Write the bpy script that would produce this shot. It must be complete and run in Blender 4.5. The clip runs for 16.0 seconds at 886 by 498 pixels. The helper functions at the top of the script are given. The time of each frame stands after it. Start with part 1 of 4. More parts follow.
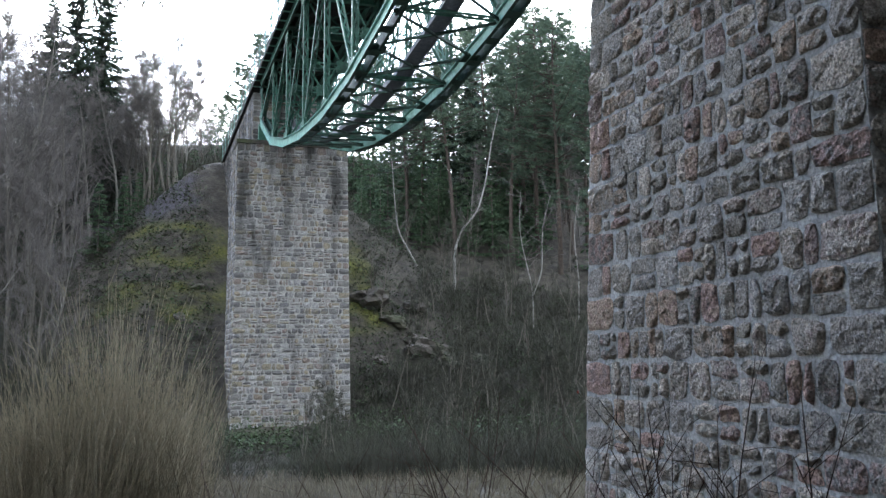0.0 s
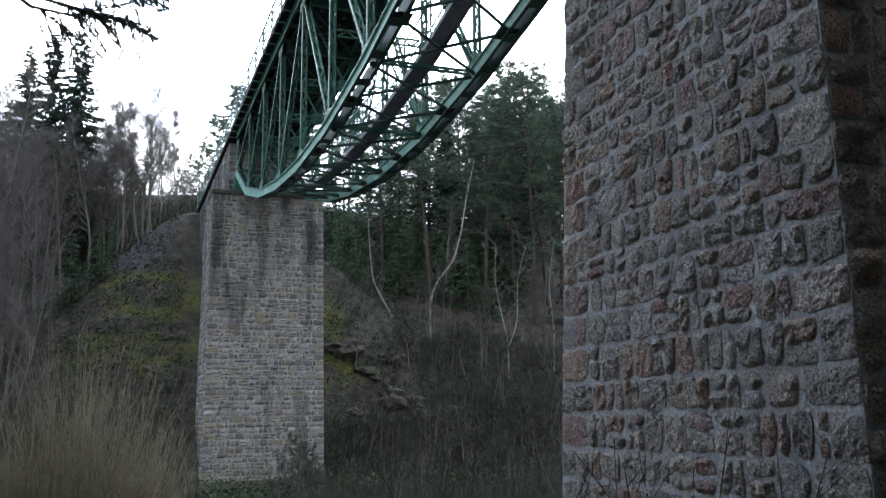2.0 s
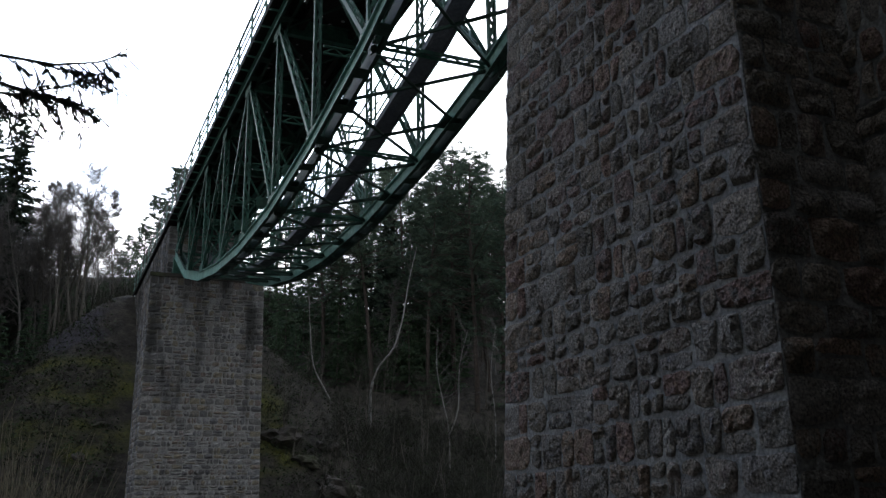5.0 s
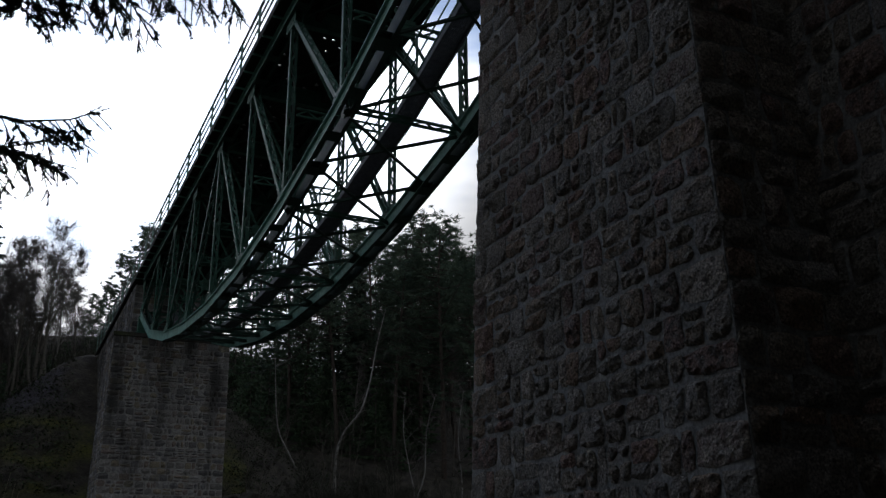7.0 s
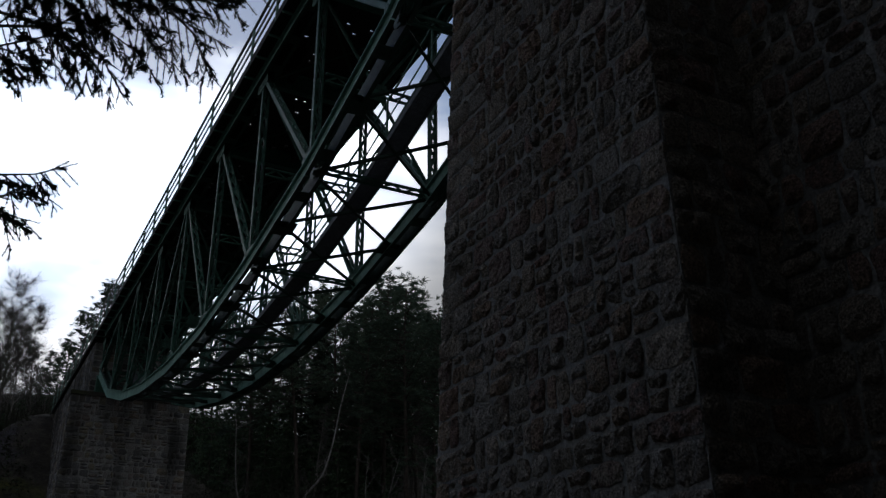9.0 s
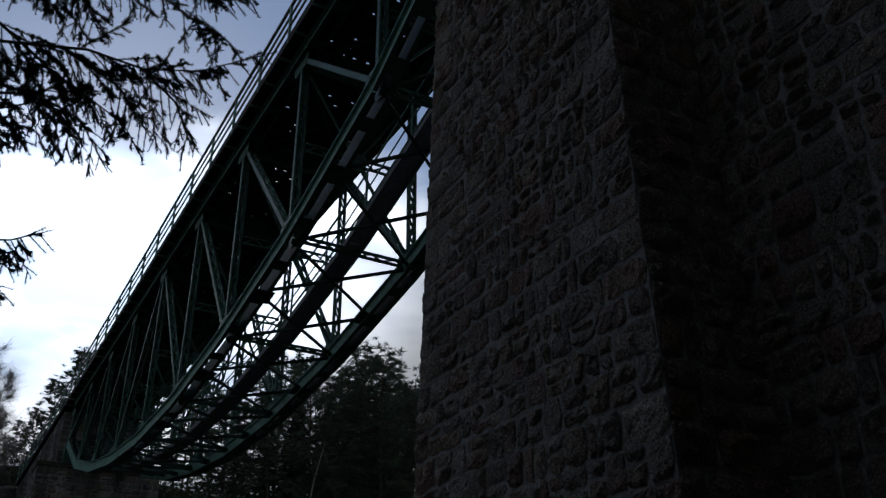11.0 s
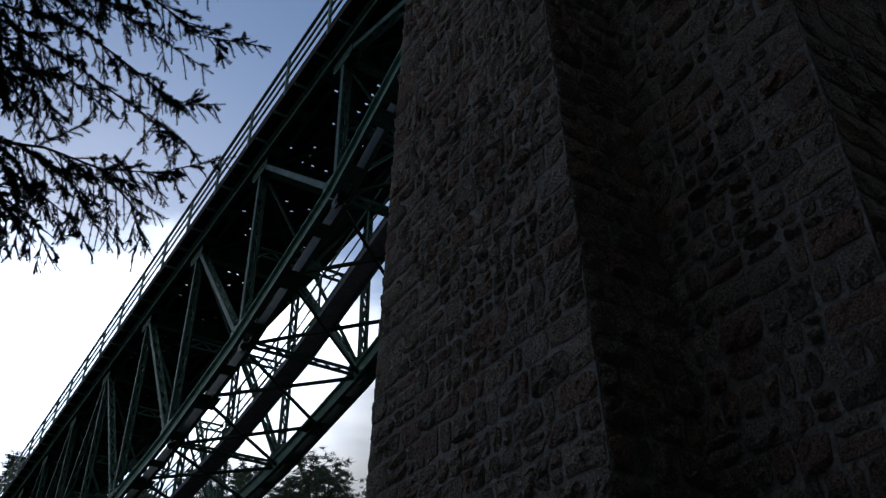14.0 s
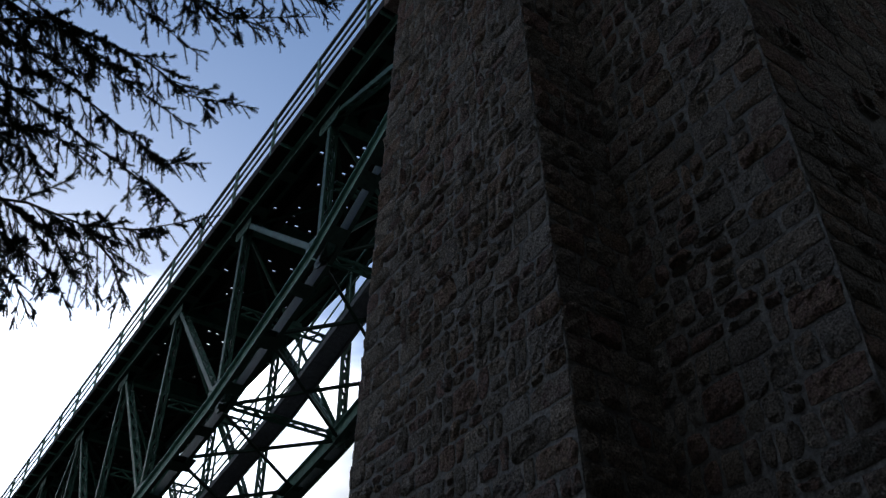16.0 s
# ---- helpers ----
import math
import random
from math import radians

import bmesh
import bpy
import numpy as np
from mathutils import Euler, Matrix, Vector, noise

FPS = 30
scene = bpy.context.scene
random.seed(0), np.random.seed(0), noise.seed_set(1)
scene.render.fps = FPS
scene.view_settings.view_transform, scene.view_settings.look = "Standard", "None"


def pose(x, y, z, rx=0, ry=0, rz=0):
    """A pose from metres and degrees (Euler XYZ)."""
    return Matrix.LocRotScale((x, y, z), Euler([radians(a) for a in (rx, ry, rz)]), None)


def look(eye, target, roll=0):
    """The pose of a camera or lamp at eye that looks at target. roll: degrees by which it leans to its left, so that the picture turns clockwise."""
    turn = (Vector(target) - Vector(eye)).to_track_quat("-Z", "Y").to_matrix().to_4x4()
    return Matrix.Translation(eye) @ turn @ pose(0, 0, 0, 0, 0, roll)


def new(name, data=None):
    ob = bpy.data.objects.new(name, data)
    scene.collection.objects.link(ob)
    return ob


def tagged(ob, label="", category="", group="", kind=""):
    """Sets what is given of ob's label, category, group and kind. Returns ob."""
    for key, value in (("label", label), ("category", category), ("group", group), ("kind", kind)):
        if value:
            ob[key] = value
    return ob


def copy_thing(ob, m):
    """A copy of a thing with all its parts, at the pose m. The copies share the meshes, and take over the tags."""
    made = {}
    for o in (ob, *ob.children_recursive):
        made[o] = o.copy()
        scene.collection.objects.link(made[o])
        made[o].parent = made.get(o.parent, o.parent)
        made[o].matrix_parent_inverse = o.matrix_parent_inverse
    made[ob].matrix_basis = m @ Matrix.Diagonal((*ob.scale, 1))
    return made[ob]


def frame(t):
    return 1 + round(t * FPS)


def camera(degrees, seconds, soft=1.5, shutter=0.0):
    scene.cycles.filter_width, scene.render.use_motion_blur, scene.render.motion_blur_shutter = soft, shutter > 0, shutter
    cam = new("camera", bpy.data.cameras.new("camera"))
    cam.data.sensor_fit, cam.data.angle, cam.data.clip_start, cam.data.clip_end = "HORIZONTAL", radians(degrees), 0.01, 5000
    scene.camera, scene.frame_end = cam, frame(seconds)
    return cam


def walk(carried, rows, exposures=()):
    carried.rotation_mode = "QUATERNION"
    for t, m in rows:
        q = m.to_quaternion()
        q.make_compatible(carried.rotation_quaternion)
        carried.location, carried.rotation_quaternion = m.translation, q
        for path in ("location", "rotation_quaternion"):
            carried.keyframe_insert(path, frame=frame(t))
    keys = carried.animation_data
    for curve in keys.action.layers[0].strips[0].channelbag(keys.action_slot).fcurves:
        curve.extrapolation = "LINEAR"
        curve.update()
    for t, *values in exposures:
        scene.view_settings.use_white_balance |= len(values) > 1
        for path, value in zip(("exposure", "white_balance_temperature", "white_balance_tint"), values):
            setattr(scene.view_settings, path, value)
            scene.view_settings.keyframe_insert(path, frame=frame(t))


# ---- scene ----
# ---------------------------------------------------------------- camera
EYE = (0.0, 0.0, 3.2)          # the bridge runs along +y, x to its right, valley floor at z = 0
cam = camera(52.0, 16.0, soft=1.4)
PATH = [
    (0.0, 7.27, 0.49, -18.32),
    (0.5, 8.31, 0.42, -18.62),
    (1.0, 9.17, 0.47, -18.98),
    (1.5, 9.76, 0.45, -19.39),
    (2.0, 10.47, 0.57, -19.88),
    (2.5, 11.26, 0.71, -20.47),
    (3.0, 12.12, 0.80, -21.14),
    (3.5, 13.06, 0.95, -21.89),
    (4.0, 13.90, 1.01, -22.50),
    (4.2, 14.25, 1.02, -22.71),
    (6.5, 18.87, 0.50, -25.15),
    (7.0, 19.78, 0.57, -25.67),
    (7.5, 20.74, 0.53, -26.28),
    (8.0, 21.83, 0.51, -26.92),
    (8.5, 22.86, 0.48, -27.49),
    (9.0, 23.70, 0.38, -27.99),
    (9.2, 23.99, 0.16, -28.22),
    (11.3, 28.92, 0.40, -29.92),
    (11.5, 29.44, 0.29, -30.26),
    (12.0, 30.60, 0.38, -30.88),
    (12.5, 31.68, 0.40, -31.53),
    (13.0, 32.77, 0.37, -32.07),
    (13.5, 33.84, 0.56, -32.40),
    (14.0, 34.95, 0.61, -32.84),
    (14.5, 36.04, 0.65, -33.17),
    (15.0, 37.05, 0.61, -33.58),
    (15.5, 37.95, 0.62, -33.93),
    (16.0, 38.88, 0.46, -34.32),
]
LIGHT = [(0.0, 3.1, 6150, 7), (1.0, 2.85, 6150, 7), (2.0, 2.4, 6150, 7), (3.5, 1.75, 6150, 8), (4.2, 1.4, 6250, 8), (6.3, 0.1, 6400, 9), (8.0, -0.72, 6350, 9), (9.2, -0.95, 6300, 9), (11.5, -1.0, 6050, 8), (13.0, -0.85, 6050, 8), (16.0, -0.15, 6150, 8)]
walk(cam, [(t, pose(*EYE, 90 + p, r, y)) for t, p, r, y in PATH], LIGHT)

# ---------------------------------------------------------------- world and sun
SUN_AZ, SUN_EL = 7.0, 29.5     # degrees right of +y, above the horizon


def make_world():
    world = bpy.data.worlds.new("sky")
    scene.world = world
    world.use_nodes = True
    nt = world.node_tree
    nt.nodes.clear()
    N, L = nt.nodes.new, nt.links.new
    sky = N("ShaderNodeTexSky")
    sky.sky_type = "NISHITA"
    sky.sun_disc = False
    sky.sun_elevation, sky.sun_rotation = radians(SUN_EL), radians(SUN_AZ)
    sky.air_density, sky.dust_density, sky.ozone_density = 1.0, 0.3, 2.5
    tc = N("ShaderNodeTexCoord")
    sep = N("ShaderNodeSeparateXYZ")
    L(tc.outputs["Generated"], sep.inputs[0])
    # cloud bank: heavy up to 35 degrees, broken above
    stretch = N("ShaderNodeMapping")
    stretch.inputs["Scale"].default_value = (1.0, 1.0, 2.6)
    stretch.inputs["Location"].default_value = (0.31, 0.1, 0.45)
    L(tc.outputs["Generated"], stretch.inputs[0])
    n1 = N("ShaderNodeTexNoise")
    n1.inputs["Scale"].default_value, n1.inputs["Detail"].default_value, n1.inputs["Roughness"].default_value = 2.1, 7.0, 0.55
    L(stretch.outputs[0], n1.inputs["Vector"])
    bank = N("ShaderNodeMapRange")
    bank.inputs["From Min"].default_value, bank.inputs["From Max"].default_value = 0.42, 0.68
    bank.inputs["To Min"].default_value, bank.inputs["To Max"].default_value = 0.42, -0.42
    L(sep.outputs[2], bank.inputs["Value"])
    add = N("ShaderNodeMath")
    add.operation = "ADD"
    L(n1.outputs["Fac"], add.inputs[0]), L(bank.outputs[0], add.inputs[1])
    # unseen cloud deck, added to whiten the light, closes again overhead and behind
    front = N("ShaderNodeMapRange")
    front.inputs["From Min"].default_value, front.inputs["From Max"].default_value = 0.18, 0.46
    front.inputs["To Min"].default_value, front.inputs["To Max"].default_value = 0.62, 0.0
    L(sep.outputs[1], front.inputs["Value"])
    deck = N("ShaderNodeMath")
    L(add.outputs[0], deck.inputs[0]), L(front.outputs[0], deck.inputs[1])
    add = deck
    cover = N("ShaderNodeMapRange")
    cover.interpolation_type = "SMOOTHSTEP"
    cover.inputs["From Min"].default_value, cover.inputs["From Max"].default_value = 0.40, 0.78
    L(add.outputs[0], cover.inputs["Value"])
    # cloud brightness: bright towards the sun, grey bases away from it
    dot = N("ShaderNodeVectorMath")
    dot.operation = "DOT_PRODUCT"
    a, e = radians(SUN_AZ), radians(SUN_EL + 4.5)
    dot.inputs[1].default_value = (math.sin(a) * math.cos(e), math.cos(a) * math.cos(e), math.sin(e))
    L(tc.outputs["Generated"], dot.inputs[0])
    glow = N("ShaderNodeMapRange")
    glow.interpolation_type = "SMOOTHSTEP"
    glow.inputs["From Min"].default_value, glow.inputs["From Max"].default_value = 0.92, 1.0
    glow.inputs["To Min"].default_value, glow.inputs["To Max"].default_value = 0.0, 1.0
    L(dot.outputs["Value"], glow.inputs["Value"])
    n2 = N("ShaderNodeTexNoise")
    n2.inputs["Scale"].default_value, n2.inputs["Detail"].default_value = 3.7, 6.0
    L(stretch.outputs[0], n2.inputs["Vector"])
    ramp = N("ShaderNodeValToRGB")
    ramp.color_ramp.elements[0].position, ramp.color_ramp.elements[0].color = 0.38, (0.40, 0.46, 0.57, 1)
    ramp.color_ramp.elements[1].position, ramp.color_ramp.elements[1].color = 0.62, (1.0, 1.0, 1.03, 1)
    L(n2.outputs["Fac"], ramp.inputs[0])
    lum = N("ShaderNodeMath")
    lum.operation = "MULTIPLY_ADD"
    lum.inputs[1].default_value, lum.inputs[2].default_value = CLOUD_GLOW, CLOUD_BASE
    L(glow.outputs[0], lum.inputs[0])
    deep = N("ShaderNodeMapRange")
    deep.interpolation_type = "SMOOTHSTEP"
    deep.inputs["From Min"].default_value, deep.inputs["From Max"].default_value = -0.6, 0.7
    deep.inputs["To Min"].default_value, deep.inputs["To Max"].default_value = 0.6, 1.1
    L(dot.outputs["Value"], deep.inputs["Value"])
    dim = N("ShaderNodeMath")
    dim.operation = "MULTIPLY"
    L(lum.outputs[0], dim.inputs[0]), L(deep.outputs[0], dim.inputs[1])
    lum = dim
    cloud = N("ShaderNodeVectorMath")
    cloud.operation = "SCALE"
    L(ramp.outputs[0], cloud.inputs[0]), L(lum.outputs[0], cloud.inputs["Scale"])
    blue = N("ShaderNodeVectorMath")
    blue.operation = "SCALE"
    blue.inputs["Scale"].default_value = SKY_STRENGTH
    L(sky.outputs[0], blue.inputs[0])
    mix = N("ShaderNodeMix")
    mix.data_type = "RGBA"
    L(cover.outputs[0], mix.inputs[0]), L(blue.outputs[0], mix.inputs[6]), L(cloud.outputs[0], mix.inputs[7])
    bg = N("ShaderNodeBackground")
    bg.inputs["Strength"].default_value = 1.0
    out = N("ShaderNodeOutputWorld")
    L(mix.outputs[2], bg.inputs[0]), L(bg.outputs[0], out.inputs[0])


SKY_STRENGTH, CLOUD_BASE, CLOUD_GLOW = 0.15, 0.66, 4.6
make_world()
sun = new("sun", bpy.data.lights.new("sun", "SUN"))
sun.data.energy, sun.data.angle, sun.data.color = 0.5, radians(14), (1.0, 0.95, 0.88)
_a, _e = radians(SUN_AZ), radians(SUN_EL)
sun.matrix_world = look((60 * math.sin(_a), 60 * math.cos(_a), 40), (0, 0, 40 - 60 * math.tan(_e)))

# ---------------------------------------------------------------- materials


def surface(name, colors, scale=6.0, rough=0.85, bump=0.3, bump_scale=None, metal=0.0, pick="", stain=None, stain_scale=0.6, stain_amount=0.5, bump_size=0.02, drip=1.0, chisel=0.0, contrast=1.0, runoff=None, through_light=0.0):
    """Colours mixed by fine noise, a larger stain over them, and a fine relief. pick: 'object' or 'island' varies whole pieces."""
    m = bpy.data.materials.new(name)
    m.use_nodes = True
    nt = m.node_tree
    nt.nodes.clear()
    N, L = nt.nodes.new, nt.links.new
    out, bs = N("ShaderNodeOutputMaterial"), N("ShaderNodeBsdfPrincipled")
    L(bs.outputs[0], out.inputs[0])
    geo = N("ShaderNodeNewGeometry")
    pos = geo.outputs["Position"]
    fine = N("ShaderNodeTexNoise")
    fine.inputs["Scale"].default_value, fine.inputs["Detail"].default_value, fine.inputs["Roughness"].default_value = scale, 6.0, 0.62
    L(pos, fine.inputs["Vector"])
    ramp = N("ShaderNodeValToRGB")
    el = ramp.color_ramp.elements
    n = len(colors)
    while len(el) < n:
        el.new(0.5)
    for i, c in enumerate(colors):
        el[i].position = 0.3 + 0.4 * i / max(1, n - 1) if not pick else (i + 0.5) / n
        el[i].color = (*c, 1)
    if pick:
        if pick == "object":
            src = N("ShaderNodeObjectInfo").outputs["Random"]
        else:
            src = geo.outputs["Random Per Island"]
        jit = N("ShaderNodeMath")
        jit.operation = "MULTIPLY_ADD"
        jit.inputs[1].default_value, jit.inputs[2].default_value = 0.35, -0.17
        L(fine.outputs["Fac"], jit.inputs[0])
        sm = N("ShaderNodeMath")
        L(src, sm.inputs[0]), L(jit.outputs[0], sm.inputs[1])
        L(sm.outputs[0], ramp.inputs[0])
    else:
        L(fine.outputs["Fac"], ramp.inputs[0])
    col = ramp.outputs[0]
    # value variation by a finer grain
    grain = N("ShaderNodeTexNoise")
    grain.inputs["Scale"].default_value, grain.inputs["Detail"].default_value = scale * 4.3, 4.0
    L(pos, grain.inputs["Vector"])
    gr = N("ShaderNodeMapRange")
    gr.inputs["From Min"].default_value, gr.inputs["From Max"].default_value = 0.3, 0.7
    gr.inputs["To Min"].default_value, gr.inputs["To Max"].default_value = 1 - 0.28 * contrast, 1 + 0.25 * contrast
    L(grain.outputs["Fac"], gr.inputs["Value"])
    mul = N("ShaderNodeVectorMath")
    mul.operation = "SCALE"
    L(col, mul.inputs[0]), L(gr.outputs[0], mul.inputs["Scale"])
    col = mul.outputs[0]
    if stain:
        sn = N("ShaderNodeTexNoise")
        sn.inputs["Scale"].default_value, sn.inputs["Detail"].default_value = stain_scale, 5.0
        st = N("ShaderNodeMapping")
        st.inputs["Scale"].default_value = (1, 1, drip)
        L(pos, st.inputs[0]), L(st.outputs[0], sn.inputs["Vector"])
        sr = N("ShaderNodeMapRange")
        sr.inputs["From Min"].default_value, sr.inputs["From Max"].default_value = 0.5, 0.72
        sr.inputs["To Max"].default_value = stain_amount
        amount = sn.outputs["Fac"]
        if runoff:
            # soot and rain wash down from the bearings, thinning out over runoff[1] metres
            sx = N("ShaderNodeSeparateXYZ")
            L(pos, sx.inputs[0])
            rm = N("ShaderNodeMapRange")
            rm.inputs["From Min"].default_value, rm.inputs["From Max"].default_value = runoff[0] - runoff[1], runoff[0]
            rm.inputs["To Min"].default_value, rm.inputs["To Max"].default_value = -0.05, 0.075
            L(sx.outputs[2], rm.inputs["Value"])
            ra = N("ShaderNodeMath")
            L(amount, ra.inputs[0]), L(rm.outputs[0], ra.inputs[1])
            amount = ra.outputs[0]
        L(amount, sr.inputs["Value"])
        mx = N("ShaderNodeMix")
        mx.data_type = "RGBA"
        L(sr.outputs[0], mx.inputs[0]), L(col, mx.inputs[6])
        mx.inputs[7].default_value = (*stain, 1)
        col = mx.outputs[2]
    L(col, bs.inputs["Base Color"])
    bs.inputs["Roughness"].default_value, bs.inputs["Metallic"].default_value = rough, metal
    bs.inputs["Specular IOR Level"].default_value = 0.3
    if through_light:
        # thin needles let part of the light through
        tr, ms = N("ShaderNodeBsdfTranslucent"), N("ShaderNodeMixShader")
        ms.inputs[0].default_value = through_light
        L(col, tr.inputs[0]), L(bs.outputs[0], ms.inputs[1]), L(tr.outputs[0], ms.inputs[2]), L(ms.outputs[0], out.inputs[0])
    if bump:
        bn = N("ShaderNodeTexNoise")
        bn.inputs["Scale"].default_value, bn.inputs["Detail"].default_value, bn.inputs["Roughness"].default_value = bump_scale or scale * 3, 8.0, 0.65
        L(pos, bn.inputs["Vector"])
        bp = N("ShaderNodeBump")
        bp.inputs["Strength"].default_value, bp.inputs["Distance"].default_value = bump, bump_size
        height = bn.outputs["Fac"]
        if chisel:
            vo = N("ShaderNodeTexVoronoi")
            vo.inputs["Scale"].default_value = (bump_scale or scale * 3) * 1.7
            warp = N("ShaderNodeVectorMath")
            warp.operation = "MULTIPLY_ADD"
            warp.inputs[1].default_value = (0.06, 0.06, 0.06)
            L(bn.outputs["Color"], warp.inputs[0]), L(pos, warp.inputs[2]), L(warp.outputs[0], vo.inputs["Vector"])
            hi = N("ShaderNodeTexNoise")
            hi.inputs["Scale"].default_value, hi.inputs["Detail"].default_value, hi.inputs["Roughness"].default_value = 70.0, 5.0, 0.7
            L(pos, hi.inputs["Vector"])
            m1 = N("ShaderNodeMath")
            m1.operation = "MULTIPLY_ADD"
            m1.inputs[1].default_value = chisel
            L(vo.outputs["Distance"], m1.inputs[0]), L(height, m1.inputs[2])
            m2 = N("ShaderNodeMath")
            m2.operation = "MULTIPLY_ADD"
            m2.inputs[1].default_value = 0.75
            L(hi.outputs["Fac"], m2.inputs[0]), L(m1.outputs[0], m2.inputs[2])
            height = m2.outputs[0]
        L(height, bp.inputs["Height"]), L(bp.outputs[0], bs.inputs["Normal"])
    return m


STONES = [(0.352, 0.320, 0.280), (0.450, 0.405, 0.346), (0.479, 0.405, 0.333), (0.599, 0.533, 0.456), (0.337, 0.242, 0.219), (0.517, 0.452, 0.381), (0.284, 0.268, 0.246), (0.465, 0.316, 0.275), (0.494, 0.373, 0.280), (0.412, 0.370, 0.319), (0.389, 0.348, 0.310), (0.517, 0.476, 0.430)]
FAR_STONES = [(0.155, 0.15, 0.15), (0.262, 0.25, 0.235), (0.359, 0.345, 0.326), (0.233, 0.185, 0.166), (0.33, 0.295, 0.215), (0.136, 0.135, 0.144), (0.417, 0.41, 0.407)]
M_STONE = surface("granite_blocks", STONES, 13, 0.9, 1.0, 17, pick="object", bump_size=0.075, chisel=0.45, contrast=2.2)
M_STONE_J = surface("granite_blocks_joined", STONES, 13, 0.9, 1.0, 17, pick="island", bump_size=0.075, chisel=0.45, contrast=2.2)
M_MORTAR = surface("lime_mortar", [(0.30, 0.296, 0.287), (0.43, 0.425, 0.412)], 9, 0.95, 0.8, 14, stain=(0.19, 0.19, 0.19), stain_scale=2.3, bump_size=0.04, contrast=1.4)
M_FAR = surface("pale_granite", FAR_STONES, 5, 0.9, 0.6, 18, pick="object", stain=(0.05, 0.05, 0.047), stain_scale=1.3, stain_amount=0.9, drip=0.2, contrast=1.7, runoff=(13.7, 7.0))
M_FAR_J = surface("pale_granite_joined", FAR_STONES, 5, 0.9, 0.6, 18, pick="island", stain=(0.05, 0.05, 0.047), stain_scale=1.3, stain_amount=0.9, drip=0.2, contrast=1.7, runoff=(13.7, 7.0))
M_FARMORT = surface("pale_mortar", [(0.40, 0.395, 0.38), (0.54, 0.53, 0.51)], 3, 0.95, 0.3, stain=(0.10, 0.10, 0.095), stain_scale=1.3, stain_amount=0.95, drip=0.2, runoff=(13.7, 7.0))
M_GREEN = surface("green_bridge_paint", [(0.035, 0.10, 0.072), (0.055, 0.145, 0.108), (0.085, 0.19, 0.148)], 2.4, 0.5, 0.12, 40, stain=(0.05, 0.06, 0.045), stain_scale=1.7, stain_amount=0.45)
M_GREENLIGHT = surface("faded_green_paint", [(0.15, 0.31, 0.25), (0.22, 0.39, 0.33)], 1.6, 0.5, 0.1, 40, stain=(0.09, 0.13, 0.10), stain_scale=1.1, stain_amount=0.5)
# darker copy of the bridge green, with the shade put into its colour
M_GREENSHADE = surface("shaded_green_paint", [(0.018, 0.04, 0.03), (0.035, 0.075, 0.058)], 3, 0.6, 0.15, 30, stain=(0.02, 0.02, 0.018), stain_scale=1.3)
M_DARK = surface("tarred_timber", [(0.022, 0.020, 0.018), (0.045, 0.040, 0.036)], 5, 0.9, 0.4)
M_GREYSTEEL = surface("grey_steel_grating", [(0.10, 0.115, 0.13), (0.16, 0.175, 0.19)], 3, 0.6, 0.15)
M_RAIL = surface("weathered_rail_paint", [(0.11, 0.12, 0.11), (0.19, 0.20, 0.18)], 4, 0.6, 0.1)
M_BARK = surface("grey_bark", [(0.10, 0.09, 0.075), (0.18, 0.165, 0.14)], 8, 0.95, 0.6, 20)
M_PALEBARK = surface("pale_grey_bark", [(0.14, 0.13, 0.115), (0.26, 0.245, 0.22)], 7, 0.95, 0.4, 20)
M_BRIAR = surface("dark_briar_stems", [(0.03, 0.018, 0.014), (0.06, 0.035, 0.025)], 9, 0.8, 0)
M_TWIG = surface("bare_twigs", [(0.10, 0.092, 0.088), (0.19, 0.172, 0.16)], 3, 0.95, 0)
M_WILLOW = surface("pale_willow_twigs", [(0.15, 0.13, 0.09), (0.25, 0.22, 0.155), (0.11, 0.10, 0.075)], 3, 0.9, 0)
M_BIRCH = surface("birch_bark", [(0.06, 0.055, 0.05), (0.27, 0.26, 0.24), (0.40, 0.39, 0.365)], 5, 0.8, 0.3)
M_PINEBARK = surface("pine_bark", [(0.05, 0.042, 0.036), (0.105, 0.082, 0.068)], 5, 0.95, 0.6)
M_NEEDLE = surface("pine_needles", [(0.05, 0.078, 0.056), (0.092, 0.128, 0.088), (0.12, 0.165, 0.10)], 1.2, 0.75, 0, through_light=0.4)
M_SPRUCE = surface("spruce_needles", [(0.016, 0.030, 0.018), (0.032, 0.05, 0.026)], 3, 0.75, 0)
M_YOUNG = surface("young_spruce_needles", [(0.055, 0.092, 0.052), (0.10, 0.15, 0.08)], 2, 0.75, 0, through_light=0.4)
M_BRUSH = surface("dead_brush", [(0.028, 0.029, 0.021), (0.058, 0.057, 0.043), (0.036, 0.047, 0.024)], 0.9, 0.95, 0)
M_LEAF = surface("bramble_leaves", [(0.025, 0.042, 0.018), (0.055, 0.085, 0.03)], 1.2, 0.8, 0)
M_DRYGRASS = surface("dry_grass", [(0.12, 0.108, 0.08), (0.20, 0.178, 0.135)], 2, 0.95, 0)
M_ROCK = surface("outcrop_rock", [(0.05, 0.045, 0.04), (0.13, 0.115, 0.10)], 3, 0.95, 0.8, 12, stain=(0.06, 0.09, 0.02), stain_scale=0.9)
M_HOLEDARK = surface("painted_hole_dark", [(0.006, 0.006, 0.006), (0.012, 0.012, 0.012)], 9, 1.0, 0)
M_HIP = surface("rose_hips", [(0.2, 0.03, 0.02), (0.3, 0.05, 0.03)], 6, 0.5, 0)


